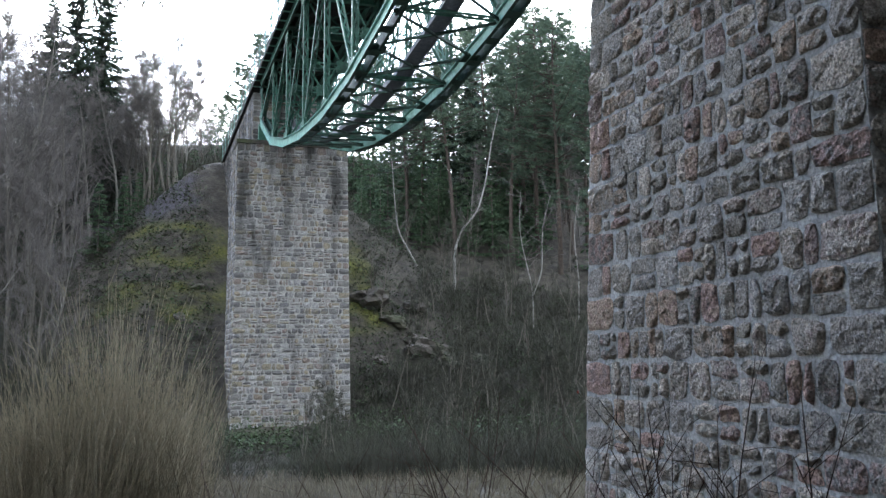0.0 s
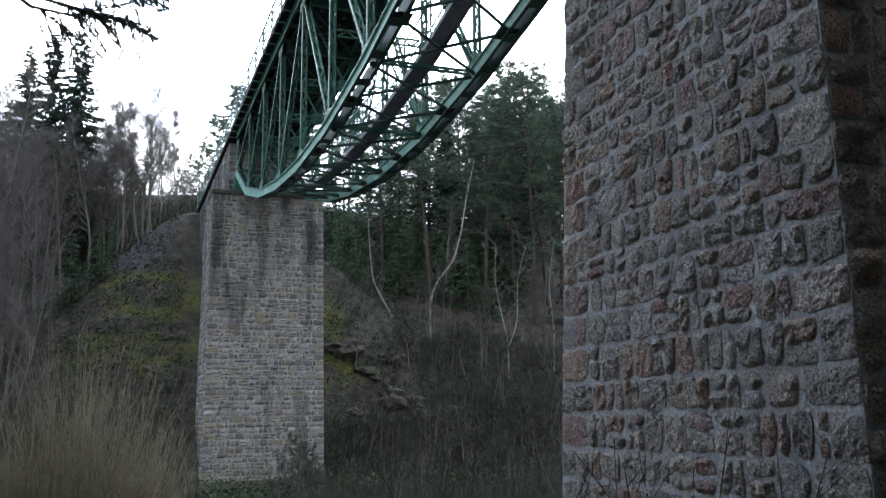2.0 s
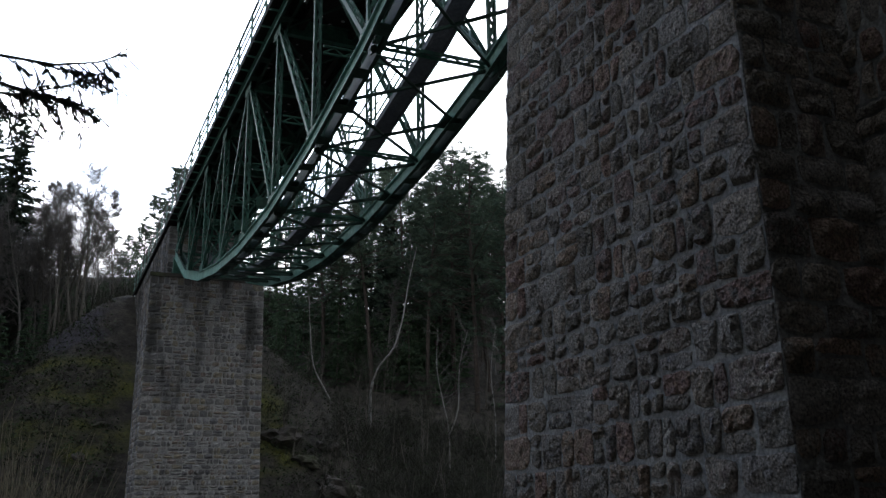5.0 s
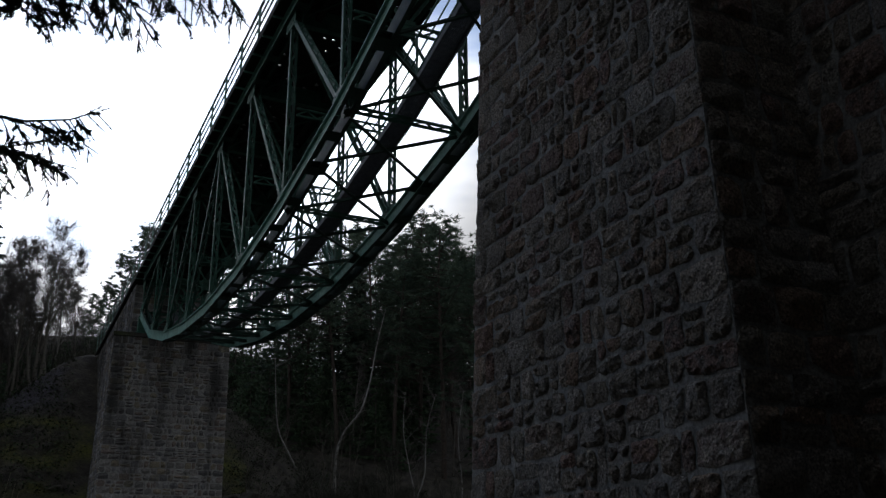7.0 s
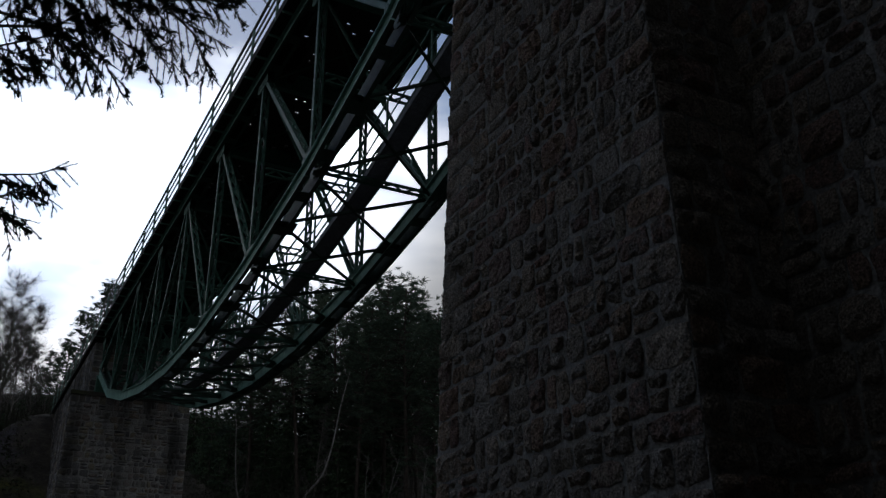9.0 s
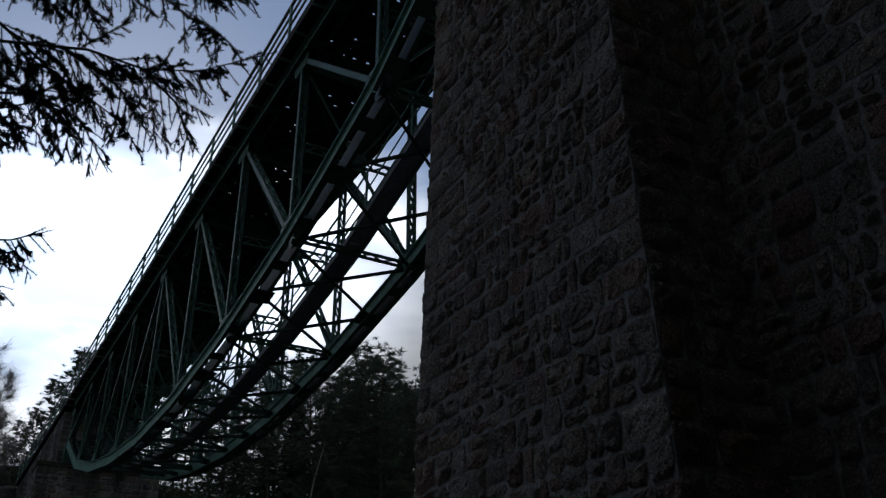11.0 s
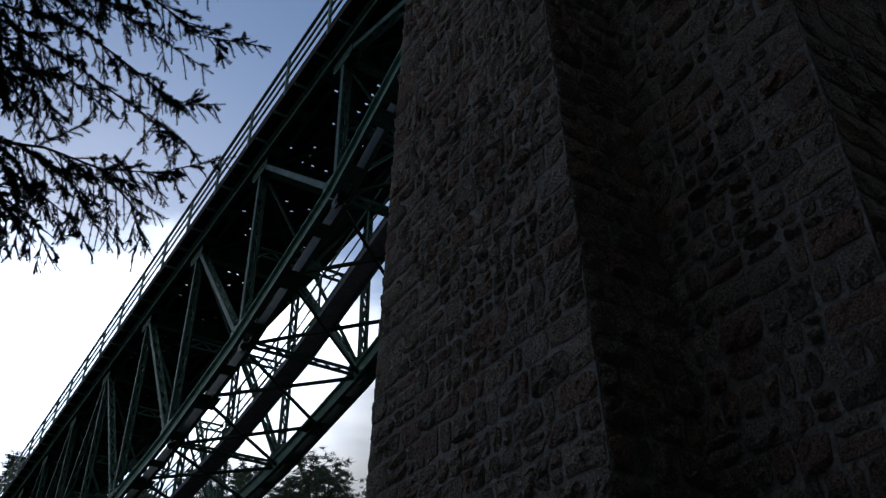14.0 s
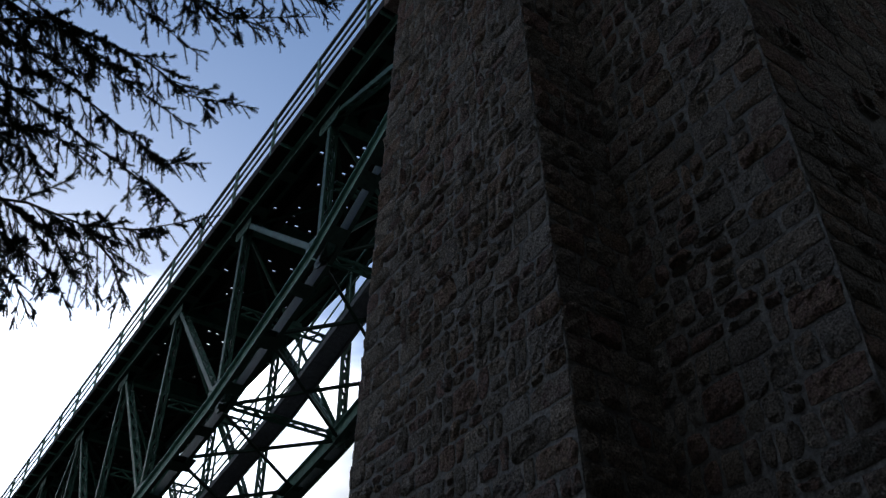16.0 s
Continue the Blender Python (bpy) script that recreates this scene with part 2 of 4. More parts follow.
def ground_material():
    """Leaf litter and dead grass, with moss on the embankment's flanks and dry grass on the valley floor."""
    m = surface("hillside", [(0.022, 0.020, 0.016), (0.05, 0.044, 0.035), (0.088, 0.078, 0.062)], 1.3, 0.97, 0.9, 5, bump_size=0.12)
    nt = m.node_tree
    N, L = nt.nodes.new, nt.links.new
    bs = next(n for n in nt.nodes if n.type == "BSDF_PRINCIPLED")
    base = bs.inputs["Base Color"].links[0].from_socket
    pos = next(n for n in nt.nodes if n.type == "NEW_GEOMETRY").outputs["Position"]
    attr = N("ShaderNodeAttribute")
    attr.attribute_name = "cover"
    sp = N("ShaderNodeSeparateColor")
    L(attr.outputs["Color"], sp.inputs[0])
    nz = N("ShaderNodeTexNoise")
    nz.inputs["Scale"].default_value, nz.inputs["Detail"].default_value = 0.55, 8.0
    L(pos, nz.inputs["Vector"])
    for i, c in enumerate([(0.095, 0.10, 0.02), (0.14, 0.125, 0.092), (0.058, 0.054, 0.064)]):
        ad = N("ShaderNodeMath")
        L(sp.outputs[i], ad.inputs[0]), L(nz.outputs["Fac"], ad.inputs[1])
        mr = N("ShaderNodeMapRange")
        mr.inputs["From Min"].default_value, mr.inputs["From Max"].default_value = 0.92, 1.22
        mr.inputs["To Max"].default_value = 0.9
        L(ad.outputs[0], mr.inputs["Value"])
        mx = N("ShaderNodeMix")
        mx.data_type = "RGBA"
        L(mr.outputs[0], mx.inputs[0]), L(base, mx.inputs[6])
        fc = N("ShaderNodeVectorMath")
        fc.operation = "MULTIPLY"
        fc.inputs[1].default_value = c
        gs = N("ShaderNodeTexNoise")
        gs.inputs["Scale"].default_value, gs.inputs["Detail"].default_value = 7.0, 4.0
        L(pos, gs.inputs["Vector"])
        gm = N("ShaderNodeMapRange")
        gm.inputs["From Min"].default_value, gm.inputs["From Max"].default_value = 0.3, 0.7
        gm.inputs["To Min"].default_value, gm.inputs["To Max"].default_value = 0.5, 1.5
        L(gs.outputs["Fac"], gm.inputs["Value"]), L(gm.outputs[0], fc.inputs[0])
        L(fc.outputs[0], mx.inputs[7])
        base = mx.outputs[2]
    L(base, bs.inputs["Base Color"])
    return m


M_GROUND = ground_material()

# ---------------------------------------------------------------- builders


class Mesh:
    """Collects vertices and faces for one mesh."""

    def __init__(self):
        self.v, self.f = [], []

    def add(self, verts, faces):
        o = len(self.v)
        self.v.extend(verts)
        self.f.extend([tuple(i + o for i in f) for f in faces])

    def beam(self, p0, p1, w, h, up=(0, 0, 1)):
        """A bar from p0 to p1, w wide across and h deep along up."""
        p0, p1 = Vector(p0), Vector(p1)
        d = (p1 - p0).normalized()
        s = d.cross(Vector(up))
        if s.length < 1e-4:
            s = d.cross(Vector((1, 0, 0)))
        s.normalize()
        u = s.cross(d)
        s, u = s * w / 2, u * h / 2
        vs = [p + a * s + b * u for p in (p0, p1) for a, b in ((-1, -1), (1, -1), (1, 1), (-1, 1))]
        self.add(vs, [(3, 2, 1, 0), (4, 5, 6, 7), (0, 1, 5, 4), (1, 2, 6, 5), (2, 3, 7, 6), (3, 0, 4, 7)])

    def box(self, x0, x1, y0, y1, z0, z1):
        self.beam(((x0 + x1) / 2, y0, (z0 + z1) / 2), ((x0 + x1) / 2, y1, (z0 + z1) / 2), x1 - x0, z1 - z0)

    def tube(self, pts, radii, n=5):
        rings = []
        ref = Vector((0.31, 0.17, 0.93))
        for i, p in enumerate(pts):
            a, b = pts[max(0, i - 1)], pts[min(len(pts) - 1, i + 1)]
            d = (Vector(b) - Vector(a)).normalized()
            s = d.cross(ref)
            if s.length < 0.05:
                s = d.cross(Vector((1, 0, 0)))
            s.normalize()
            u = s.cross(d)
            rings.append([Vector(p) + radii[i] * (math.cos(2 * math.pi * k / n) * s + math.sin(2 * math.pi * k / n) * u) for k in range(n)])
        fs = [(i * n + k, i * n + (k + 1) % n, (i + 1) * n + (k + 1) % n, (i + 1) * n + k) for i in range(len(pts) - 1) for k in range(n)]
        self.add([v for r in rings for v in r], fs)

    def done(self, name, material, smooth=False):
        me = bpy.data.meshes.new(name)
        me.from_pydata([tuple(v) for v in self.v], [], self.f)
        me.materials.append(material)
        if smooth:
            me.polygons.foreach_set("use_smooth", [True] * len(me.polygons))
        me.update()
        return me


def part(name, mesh, material, parent, label="", smooth=False):
    me = mesh.done(name, material, smooth) if isinstance(mesh, Mesh) else mesh
    ob = new(name, me)
    ob.parent = parent
    if label:
        tagged(ob, label)
    return ob


def thing(name, label, category, at=(0, 0, 0), group="", kind=""):
    ob = new(name)
    ob.empty_display_size = 0.3
    ob.location = at
    return tagged(ob, label, category, group, kind)


# ---------------------------------------------------------------- ground


def sstep(a, b, x):
    t = min(1.0, max(0.0, (x - a) / (b - a)))
    return t * t * (3 - 2 * t)


def ground_z(x, y):
    """Height of the ground: near bank, flat valley floor, far hillside with the railway embankment on it."""
    # the unseen slope behind the viewpoint is made steep to block sky light
    bank = 1.55 * (1 - sstep(1.5, 11.5, y)) + 1.35 * min(26.0, max(0.0, -y - 0.5)) * sstep(0.5, 5, -y) + 0.10 * sstep(3, 9, x) * sstep(9, 3, y)
    hill = 0.0
    if y > 41:
        hill = 0.47 * min(y - 41, 34) * sstep(40, 46, y) + 0.27 * max(0, min(y - 75, 60)) + 0.06 * max(0, min(y - 135, 200))
    hill *= 1 + 0.12 * math.sin(x * 0.045 + 0.8)
    dx, dy = max(0.0, abs(x - 7.0) - 3.0), max(0.0, 62.0 - y)
    r = math.hypot(dx * 1.2, dy * 1.34)
    cone = 16.8 - 0.66 * r
    z = max(bank, hill, 0.0)
    k = 0.8
    if y > 30:
        hh = max(0.0, min(1.0, 0.5 + 0.5 * (cone - z) / k))
        z = z * (1 - hh) + cone * hh + k * hh * (1 - hh)
    n = noise.noise(Vector((x * 0.11, y * 0.11, 3.0))) * 0.5 + noise.noise(Vector((x * 0.45, y * 0.45, 7.0))) * 0.16
    far = sstep(38, 48, y)
    return z + n * (0.25 + 0.75 * far)


def build_ground():
    xs = sorted(set([-1500, -600, -300, -200, -150, -120] + [-90 + 3 * i for i in range(24)] + [-18 + 0.9 * i for i in range(64)] + [40 + 3 * i for i in range(20)] + [110, 150, 250, 600, 1500]))
    ys = sorted(set([-1500, -500, -200, -120, -80, -60] + [-45 + 2.5 * i for i in range(16)] + [-5 + 0.9 * i for i in range(95)] + [81 + 3 * i for i in range(25)] + [170, 220, 280, 400, 800, 2000]))
    verts = [(x, y, ground_z(x, y)) for y in ys for x in xs]
    nx = len(xs)
    faces = [(j * nx + i, j * nx + i + 1, (j + 1) * nx + i + 1, (j + 1) * nx + i) for j in range(len(ys) - 1) for i in range(nx - 1)]
    me = bpy.data.meshes.new("ground")
    me.from_pydata(verts, [], faces)
    me.materials.append(M_GROUND)
    me.polygons.foreach_set("use_smooth", [True] * len(me.polygons))
    at = me.color_attributes.new("cover", "FLOAT_COLOR", "POINT")
    for i, (x, y, z) in enumerate(verts):
        moss = 0.0
        if y > 44:
            left = sstep(-6, -1, x) * sstep(7, 4, x) * sstep(4.0, 6.0, z) * sstep(14.2, 11.5, z)
            right = sstep(9, 10, x) * sstep(15.5, 12.5, x) * sstep(3.0, 5.0, z) * sstep(13.0, 10.5, z)
            moss = max(left, right) * 0.52
        grass = sstep(12, 15, y) * sstep(25, 22, y) * sstep(1.2, 0.4, z) * 0.5
        scree = sstep(-14, -5, x) * sstep(5, 2, x) * sstep(10.5, 13, z) * 0.7 if y > 44 else 0.0
        at.data[i].color = (moss, grass, scree, 1)
    return tagged(new("ground", me), "steep brown hillside with moss and leaf litter", "ground", kind="structure")


build_ground()

# ---------------------------------------------------------------- masonry


def course_layout(u0, u1, z0, z1, mean_h, w_min, w_max, rng, split=0.22, quoin=0.55):
    """Stones (u, z, w, h) in uneven courses, with large alternating quoins at both ends."""
    out, z, k = [], z0, 0
    while z < z1 - 0.08:
        h = mean_h * rng.uniform(0.78, 1.25)
        if z + h > z1 - 0.1:
            h = z1 - z
        a, b = u0(z), u1(z)
        ql, qr = (quoin, quoin * 0.6) if k % 2 else (quoin * 0.6, quoin)
        ql, qr = ql * rng.uniform(0.85, 1.15), qr * rng.uniform(0.85, 1.15)
        out.append((a, z, ql, h)), out.append((b - qr, z, qr, h))
        u, end = a + ql, b - qr
        while u < end - 0.02:
            w = rng.uniform(w_min, w_max)
            if end - (u + w) < w_min * 0.8:
                w = end - u
            if rng.random() < split and w < w_max:
                c = rng.uniform(0.38, 0.62) * h
                out.append((u, z, w, c)), out.append((u, z + c, w, h - c))
            elif rng.random() < 0.3 and w > w_min * 1.5:
                c = rng.uniform(0.4, 0.6) * w
                out.append((u, z, c, h)), out.append((u + c, z, w - c, h))
            else:
                out.append((u, z, w, h))
            u += w
        z += h
        k += 1
    return out


def rough_stone(w, h, proud, nx, nz, joint, rng, wild):
    """A rock-faced block: u along x, z up, face towards -y; its back lies inside the mortar."""
    m = []
    ph = [rng.uniform(0, 6.28) for _ in range(4)]
    seed = Vector((rng.uniform(-90, 90), rng.uniform(-90, 90), rng.uniform(-90, 90)))
    # broken planes: the face is the lowest of a few tilted cuts
    cuts = [(rng.uniform(0, w), rng.uniform(0, h), rng.uniform(-5, 5), rng.uniform(-6, 6), rng.uniform(0.7, 1.35)) for _ in range(5)]
    cuts.append((0, 0, 0, 0, rng.uniform(0.9, 1.3)))
    slip = min(0.026, 0.1 * min(w, h)) * wild
    cu = [rng.uniform(-0.35, 1) * slip for _ in range(4)]
    cz = [rng.uniform(-0.35, 1) * slip for _ in range(4)]
    trim = [rng.uniform(0.2, 0.5) if rng.random() < 0.45 else 0.1 for _ in range(4)]
    for j in range(nz + 1):
        for i in range(nx + 1):
            a, b = i / nx, j / nz
            u, z = a * w, b * h
            ju = joint * (0.6 + 0.5 * math.sin(ph[0] + 7 * b) * wild)
            jz = joint * (0.6 + 0.5 * math.sin(ph[1] + 5 * a / max(0.2, h / w)) * wild)
            q = (2 if b > 0.5 else 0) + (1 if a > 0.5 else 0)
            corner = max(0, 1 - math.hypot(min(a, 1 - a) * w, min(b, 1 - b) * h) / 0.1)
            c = trim[q] * corner * 0.075 * wild
            left, right = cu[0] * (1 - b) + cu[1] * b, cu[2] * (1 - b) + cu[3] * b
            low, high = cz[0] * (1 - a) + cz[1] * a, cz[2] * (1 - a) + cz[3] * a
            u += (1 - a) * (left + ju + c * (i == 0)) - a * (right + ju + c * (i == nx))
            z += (1 - b) * (low + jz + c * (j == 0)) - b * (high + jz + c * (j == nz))
            edge = min(min(a, 1 - a) * w, min(b, 1 - b) * h)
            rise = min(1.0, edge / 0.02)
            face = min(k + gu * (u - pu) + gz * (z - pz) for pu, pz, gu, gz, k in cuts)
            n = 0.45 * noise.noise(seed + Vector((u * 9, z * 9, 0))) + 0.5 * noise.noise(seed + Vector((u * 24, z * 28, 5))) + 0.3 * noise.noise(seed + Vector((u * 50, z * 50, 9)))
            y = -(0.004 + proud * (max(0.15, min(1.4, face)) + 1.25 * n) * (0.22 + 0.78 * rise))
            if 0 < i < nx:
                u += rng.uniform(-0.3, 0.3) * w / nx
            if 0 < j < nz:
                z += rng.uniform(-0.3, 0.3) * h / nz
            m.append((u, min(y, -0.003), z))
    fs = [(j * (nx + 1) + i, j * (nx + 1) + i + 1, (j + 1) * (nx + 1) + i + 1, (j + 1) * (nx + 1) + i) for j in range(nz) for i in range(nx)]
    ring = [i for i in range(nx + 1)] + [j * (nx + 1) + nx for j in range(1, nz + 1)] + [nz * (nx + 1) + i for i in range(nx - 1, -1, -1)] + [j * (nx + 1) for j in range(nz - 1, 0, -1)]
    o = len(m)
    m += [(m[k][0], 0.03, m[k][2]) for k in ring]
    R = len(ring)
    fs += [(ring[(k + 1) % R], ring[k], o + k, o + (k + 1) % R) for k in range(R)]
    return m, fs


def stone_wall(parent, stones, frame_at, near, mat_one, mat_join, proud, joint, rng, fine, wild=1.0, limit=300):
    """Blocks on one wall face. frame_at(u, z): the pose of a face point, u along x and outwards along -y. near(u, z): built as single blocks."""
    joined, count = Mesh(), 0
    for u, z, w, h in stones:
        single = near(u, z) and count < limit
        nx = max(2, min(11, round(w / fine))) if fine else 1
        nz = max(2, min(8, round(h / fine))) if fine else 1
        vs, fs = rough_stone(w, h, proud * rng.uniform(0.6, 1.3), nx, nz, joint * rng.uniform(0.6, 1.3), rng, wild)
        m = frame_at(u, z)
        if single:
            one = Mesh()
            one.add(vs, fs)
            ob = part("stone", one, mat_one, parent)
            ob.matrix_local = m
            count += 1
        else:
            joined.add([m @ Vector(v) for v in vs], fs)
    if joined.v:
        ob = part("stonework", joined, mat_join, parent)
        ob["kind"] = "stuff"


def battered(name, mat, parent, x0, x1, y0, y1, z0, z1, bx=0.015, by=0.044, ref=3.2, by_far=None):
    """A block with sloping sides, its plan given at height ref."""
    vs = []
    for z in (z0, z1):
        a, b = bx * (z - ref), by * (z - ref)
        c = b if by_far is None else by_far * (z - ref)
        vs += [(x0 + a, y0 + b, z), (x1 - a, y0 + b, z), (x1 - a, y1 - c, z), (x0 + a, y1 - c, z)]
    m = Mesh()
    m.add(vs, [(3, 2, 1, 0), (4, 5, 6, 7), (0, 1, 5, 4), (1, 2, 6, 5), (2, 3, 7, 6), (3, 0, 4, 7)])
    return part(name, m, mat, parent)


# ---------------------------------------------------------------- near pier


def build_near_pier():
    rng = random.Random(11)
    pier = thing("bridge_pier", "tall rock-faced granite bridge pier with wide grey joints", "pier", kind="structure")
    AX, Y0, Y1, TOP = 4.0, 4.08, 7.76, 14.6
    bx, by, by_far = 0.015, 0.044, 0.058
    core = battered("pier_core", M_MORTAR, pier, AX + 0.002, 9.5, Y0 + 0.002, Y1 - 0.002, -0.8, TOP, bx, by, 3.2, by_far)
    tagged(core, "grey mortar core")
    yl, yr = (lambda z: Y1 - by_far * (z - 3.2)), (lambda z: Y0 + by * (z - 3.2))
    turn = Matrix.Rotation(radians(-90), 4, "Z")
    # valley-side face, towards -x; u runs along -y from the far edge
    lay = course_layout(lambda z: -yl(z), lambda z: -yr(z), -0.4, TOP, 0.25, 0.12, 0.40, rng, 0.34, 0.46)
    stone_wall(pier, lay, lambda u, z: Matrix.Translation((AX + bx * (z - 3.2), -u, z)) @ turn, lambda u, z: 0.8 < z < 14.6, M_STONE, M_STONE_J, 0.030, 0.013, rng, 0.036, limit=1400)
    # approach-side face, towards -y
    lay = course_layout(lambda z: AX + bx * (z - 3.2), lambda z: 5.05, -0.4, TOP, 0.27, 0.2, 0.5, rng, 0.2, 0.4)
    stone_wall(pier, lay, lambda u, z: Matrix.Translation((u, Y0 + by * (z - 3.2), z)), lambda u, z: True, M_STONE, M_STONE_J, 0.034, 0.012, rng, 0.07)
    # capping course
    cap = Mesh()
    cap.box(AX + 0.05, 9.45, Y0 + 0.42, Y1 - 0.42, TOP, TOP + 0.3)
    part("cap_stone", cap, M_STONE, pier, "flat granite capping slab")

    wall = thing("abutment_wall", "dark rubble masonry rear wall of the pier with drain holes", "wall", kind="structure")
    WX, WY = 5.0, 2.5
    core = Mesh()
    core.box(WX + 0.002, 8.9, WY + 0.002, 4.5, -0.6, 16.75)
    part("wall_core", core, M_MORTAR, wall, "grey mortar core")
    lay = course_layout(lambda z: -4.6, lambda z: -WY, -0.4, 16.7, 0.27, 0.14, 0.48, rng, 0.3, 0.5)
    stone_wall(wall, lay, lambda u, z: Matrix.Translation((WX, -u, z)) @ turn, lambda u, z: 2.0 < z < 13, M_STONE, M_STONE_J, 0.042, 0.013, rng, 0.055)
    lay = course_layout(lambda z: WX, lambda z: 8.9, -0.4, 16.7, 0.30, 0.2, 0.6, rng, 0.2, 0.6)
    holes = [(5.55, 9.72), (6.5, 9.5), (7.5, 9.6), (5.6, 12.6), (6.6, 12.5)]
    lay = [s for s in lay if not any(s[0] - 0.05 < hx < s[0] + s[2] + 0.05 and s[1] < hz < s[1] + s[3] for hx, hz in holes)]
    stone_wall(wall, lay, lambda u, z: Matrix.Translation((u, WY, z)), lambda u, z: z > 4.5 and u < 7.5, M_STONE, M_STONE_J, 0.04, 0.012, rng, 0.1)
    for hx, hz in holes:
        pipe = Mesh()
        k = 0.11
        for a, b in ((-k, 0), (k, 0)):
            pipe.beam((hx + a, WY - 0.05, hz), (hx + a, WY + 0.02, hz), 0.03, 2 * k)
        for a in (-k, k):
            pipe.beam((hx, WY - 0.05, hz + a), (hx, WY + 0.02, hz + a), 2 * k + 0.03, 0.03)
        rim = part("drain", pipe, M_STONE_J, wall, "square stone drain mouth")
        # no hole is cut: a flat black plate paints the dark inside
        cap = Mesh()
        cap.box(hx - k, hx + k, WY - 0.006, WY - 0.001, hz - k, hz + k)
        part("drain_dark_plate", cap, M_HOLEDARK, rim, "flat black plate painted as the dark of a drain hole")


build_near_pier()


# ---------------------------------------------------------------- far abutment


def build_far_pier():
    rng = random.Random(5)
    pier = thing("bridge_abutment", "pale weathered granite abutment pier under the far bridge end", "pier", kind="structure")
    X0, X1, Y0, Y1, TOP = 3.97, 9.5, 42.7, 46.6, 13.75
    bx, by = 0.010, 0.028
    tagged(battered("pier_core", M_FARMORT, pier, X0 + 0.02, X1 - 0.02, Y0 + 0.02, Y1, -2.5, TOP, bx, by), "pale mortar core")
    lay = course_layout(lambda z: X0 + bx * (z - 3.2), lambda z: X1 - bx * (z - 3.2), -0.6, TOP, 0.25, 0.16, 0.5, rng, 0.3, 0.55)
    stone_wall(pier, lay, lambda u, z: Matrix.Translation((u, Y0 + by * (z - 3.2), z)), lambda u, z: 4 < z < 11, M_FAR, M_FAR_J, 0.04, 0.024, rng, 0.15)
    turn = Matrix.Rotation(radians(-90), 4, "Z")
    lay = course_layout(lambda z: -Y1, lambda z: -(Y0 + by * (z - 3.2)), -0.6, TOP, 0.255, 0.25, 0.6, rng, 0.1, 0.55)
    stone_wall(pier, lay, lambda u, z: Matrix.Translation((X0 + bx * (z - 3.2), -u, z)) @ turn, lambda u, z: False, M_FAR, M_FAR_J, 0.03, 0.024, rng, 0.3)
    cap = Mesh()
    cap.box(X0 + 0.06, X1 - 0.06, Y0 + 0.24, 44.6, TOP, TOP + 0.18)
    part("cap_stone", cap, M_ROCK, pier, "dark stained capping slab")
    # upper wall that carries the track on to the embankment
    core = Mesh()
    core.box(4.95, 8.55, 44.5, 62.0, 5.0, 16.7)
    part("upper_wall", core, M_FARMORT, pier, "pale mortar core")
    lay = course_layout(lambda z: -62.0, lambda z: -44.48, 9.0, 16.7, 0.26, 0.3, 0.7, rng, 0.1, 0.55)
    stone_wall(pier, lay, lambda u, z: Matrix.Translation((4.93, -u, z)) @ turn, lambda u, z: False, M_FAR, M_FAR_J, 0.03, 0.024, rng, 0.3)
    lay = course_layout(lambda z: 4.93, lambda z: 8.57, TOP, 16.7, 0.26, 0.3, 0.7, rng, 0.1, 0.55)
    stone_wall(pier, lay, lambda u, z: Matrix.Translation((u, 44.48, z)), lambda u, z: False, M_FAR, M_FAR_J, 0.03, 0.024, rng, 0.3)


build_far_pier()

# ---------------------------------------------------------------- truss bridge
XL, XR = 5.3, 8.0
NODES = [7.4 + 4.0 * k for k in range(10)]
SAG = [15.0, 13.05, 12.0, 11.35, 11.0]
SAG = SAG + SAG[::-1]
ZTOP = 16.7


def channel(p0, p1, depth, side, flange=0.085):
    """A rolled channel from p0 to p1 as one solid; side: which way its flanges point along x."""
    p0, p1 = Vector(p0), Vector(p1)
    d = (p1 - p0).normalized()
    up = (Vector((0, 0, 1)) - d * d.z).normalized()
    x = Vector((side, 0, 0))
    k, t = depth / 2, 0.022
    prof = [(0, -k), (flange, -k), (flange, -k + t), (t, -k + t), (t, k - t), (flange, k - t), (flange, k), (0, k)]
    m = Mesh()
    m.add([p + x * a + up * b for p in (p0, p1) for a, b in prof],
          [(0, 1, 2, 3), (0, 3, 4, 7), (4, 5, 6, 7), (11, 10, 9, 8), (15, 12, 11, 8), (15, 14, 13, 12)] + [(a, 8 + a, 8 + (a + 1) % 8, (a + 1) % 8) for a in range(8)])
    return m


def chord(name, p0, p1, depth, gap, material, parent, label=""):
    """A built-up chord: two channels with a slot between, tied below by batten plates."""
    p0, p1 = Vector(p0), Vector(p1)
    g = Vector((gap / 2, 0, 0))
    body = part(name, channel(p0 - g, p1 - g, depth, -1), material, parent, label)
    inner = part("inner_channel", channel(p0 + g, p1 + g, depth, 1), material, body)
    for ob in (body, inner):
        # shade is painted in: undersides, tops and slot faces take the darker green
        ob.data.materials.append(M_GREENSHADE)
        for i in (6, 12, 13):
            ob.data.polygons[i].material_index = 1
    d = (p1 - p0).normalized()
    up = (Vector((0, 0, 1)) - d * d.z).normalized()
    n = max(2, round((p1 - p0).length / 1.25))
    for k in range(n):
        m = Mesh()
        c = p0 + (p1 - p0) * ((k + 0.5) / n) - up * (depth / 2 + 0.012)
        m.beam(c - d * 0.16, c + d * 0.16, gap + 0.12, 0.02, up)
        # battens take the same painted-in shade as the chord's underside
        part("batten_plate", m, M_GREENSHADE, body)


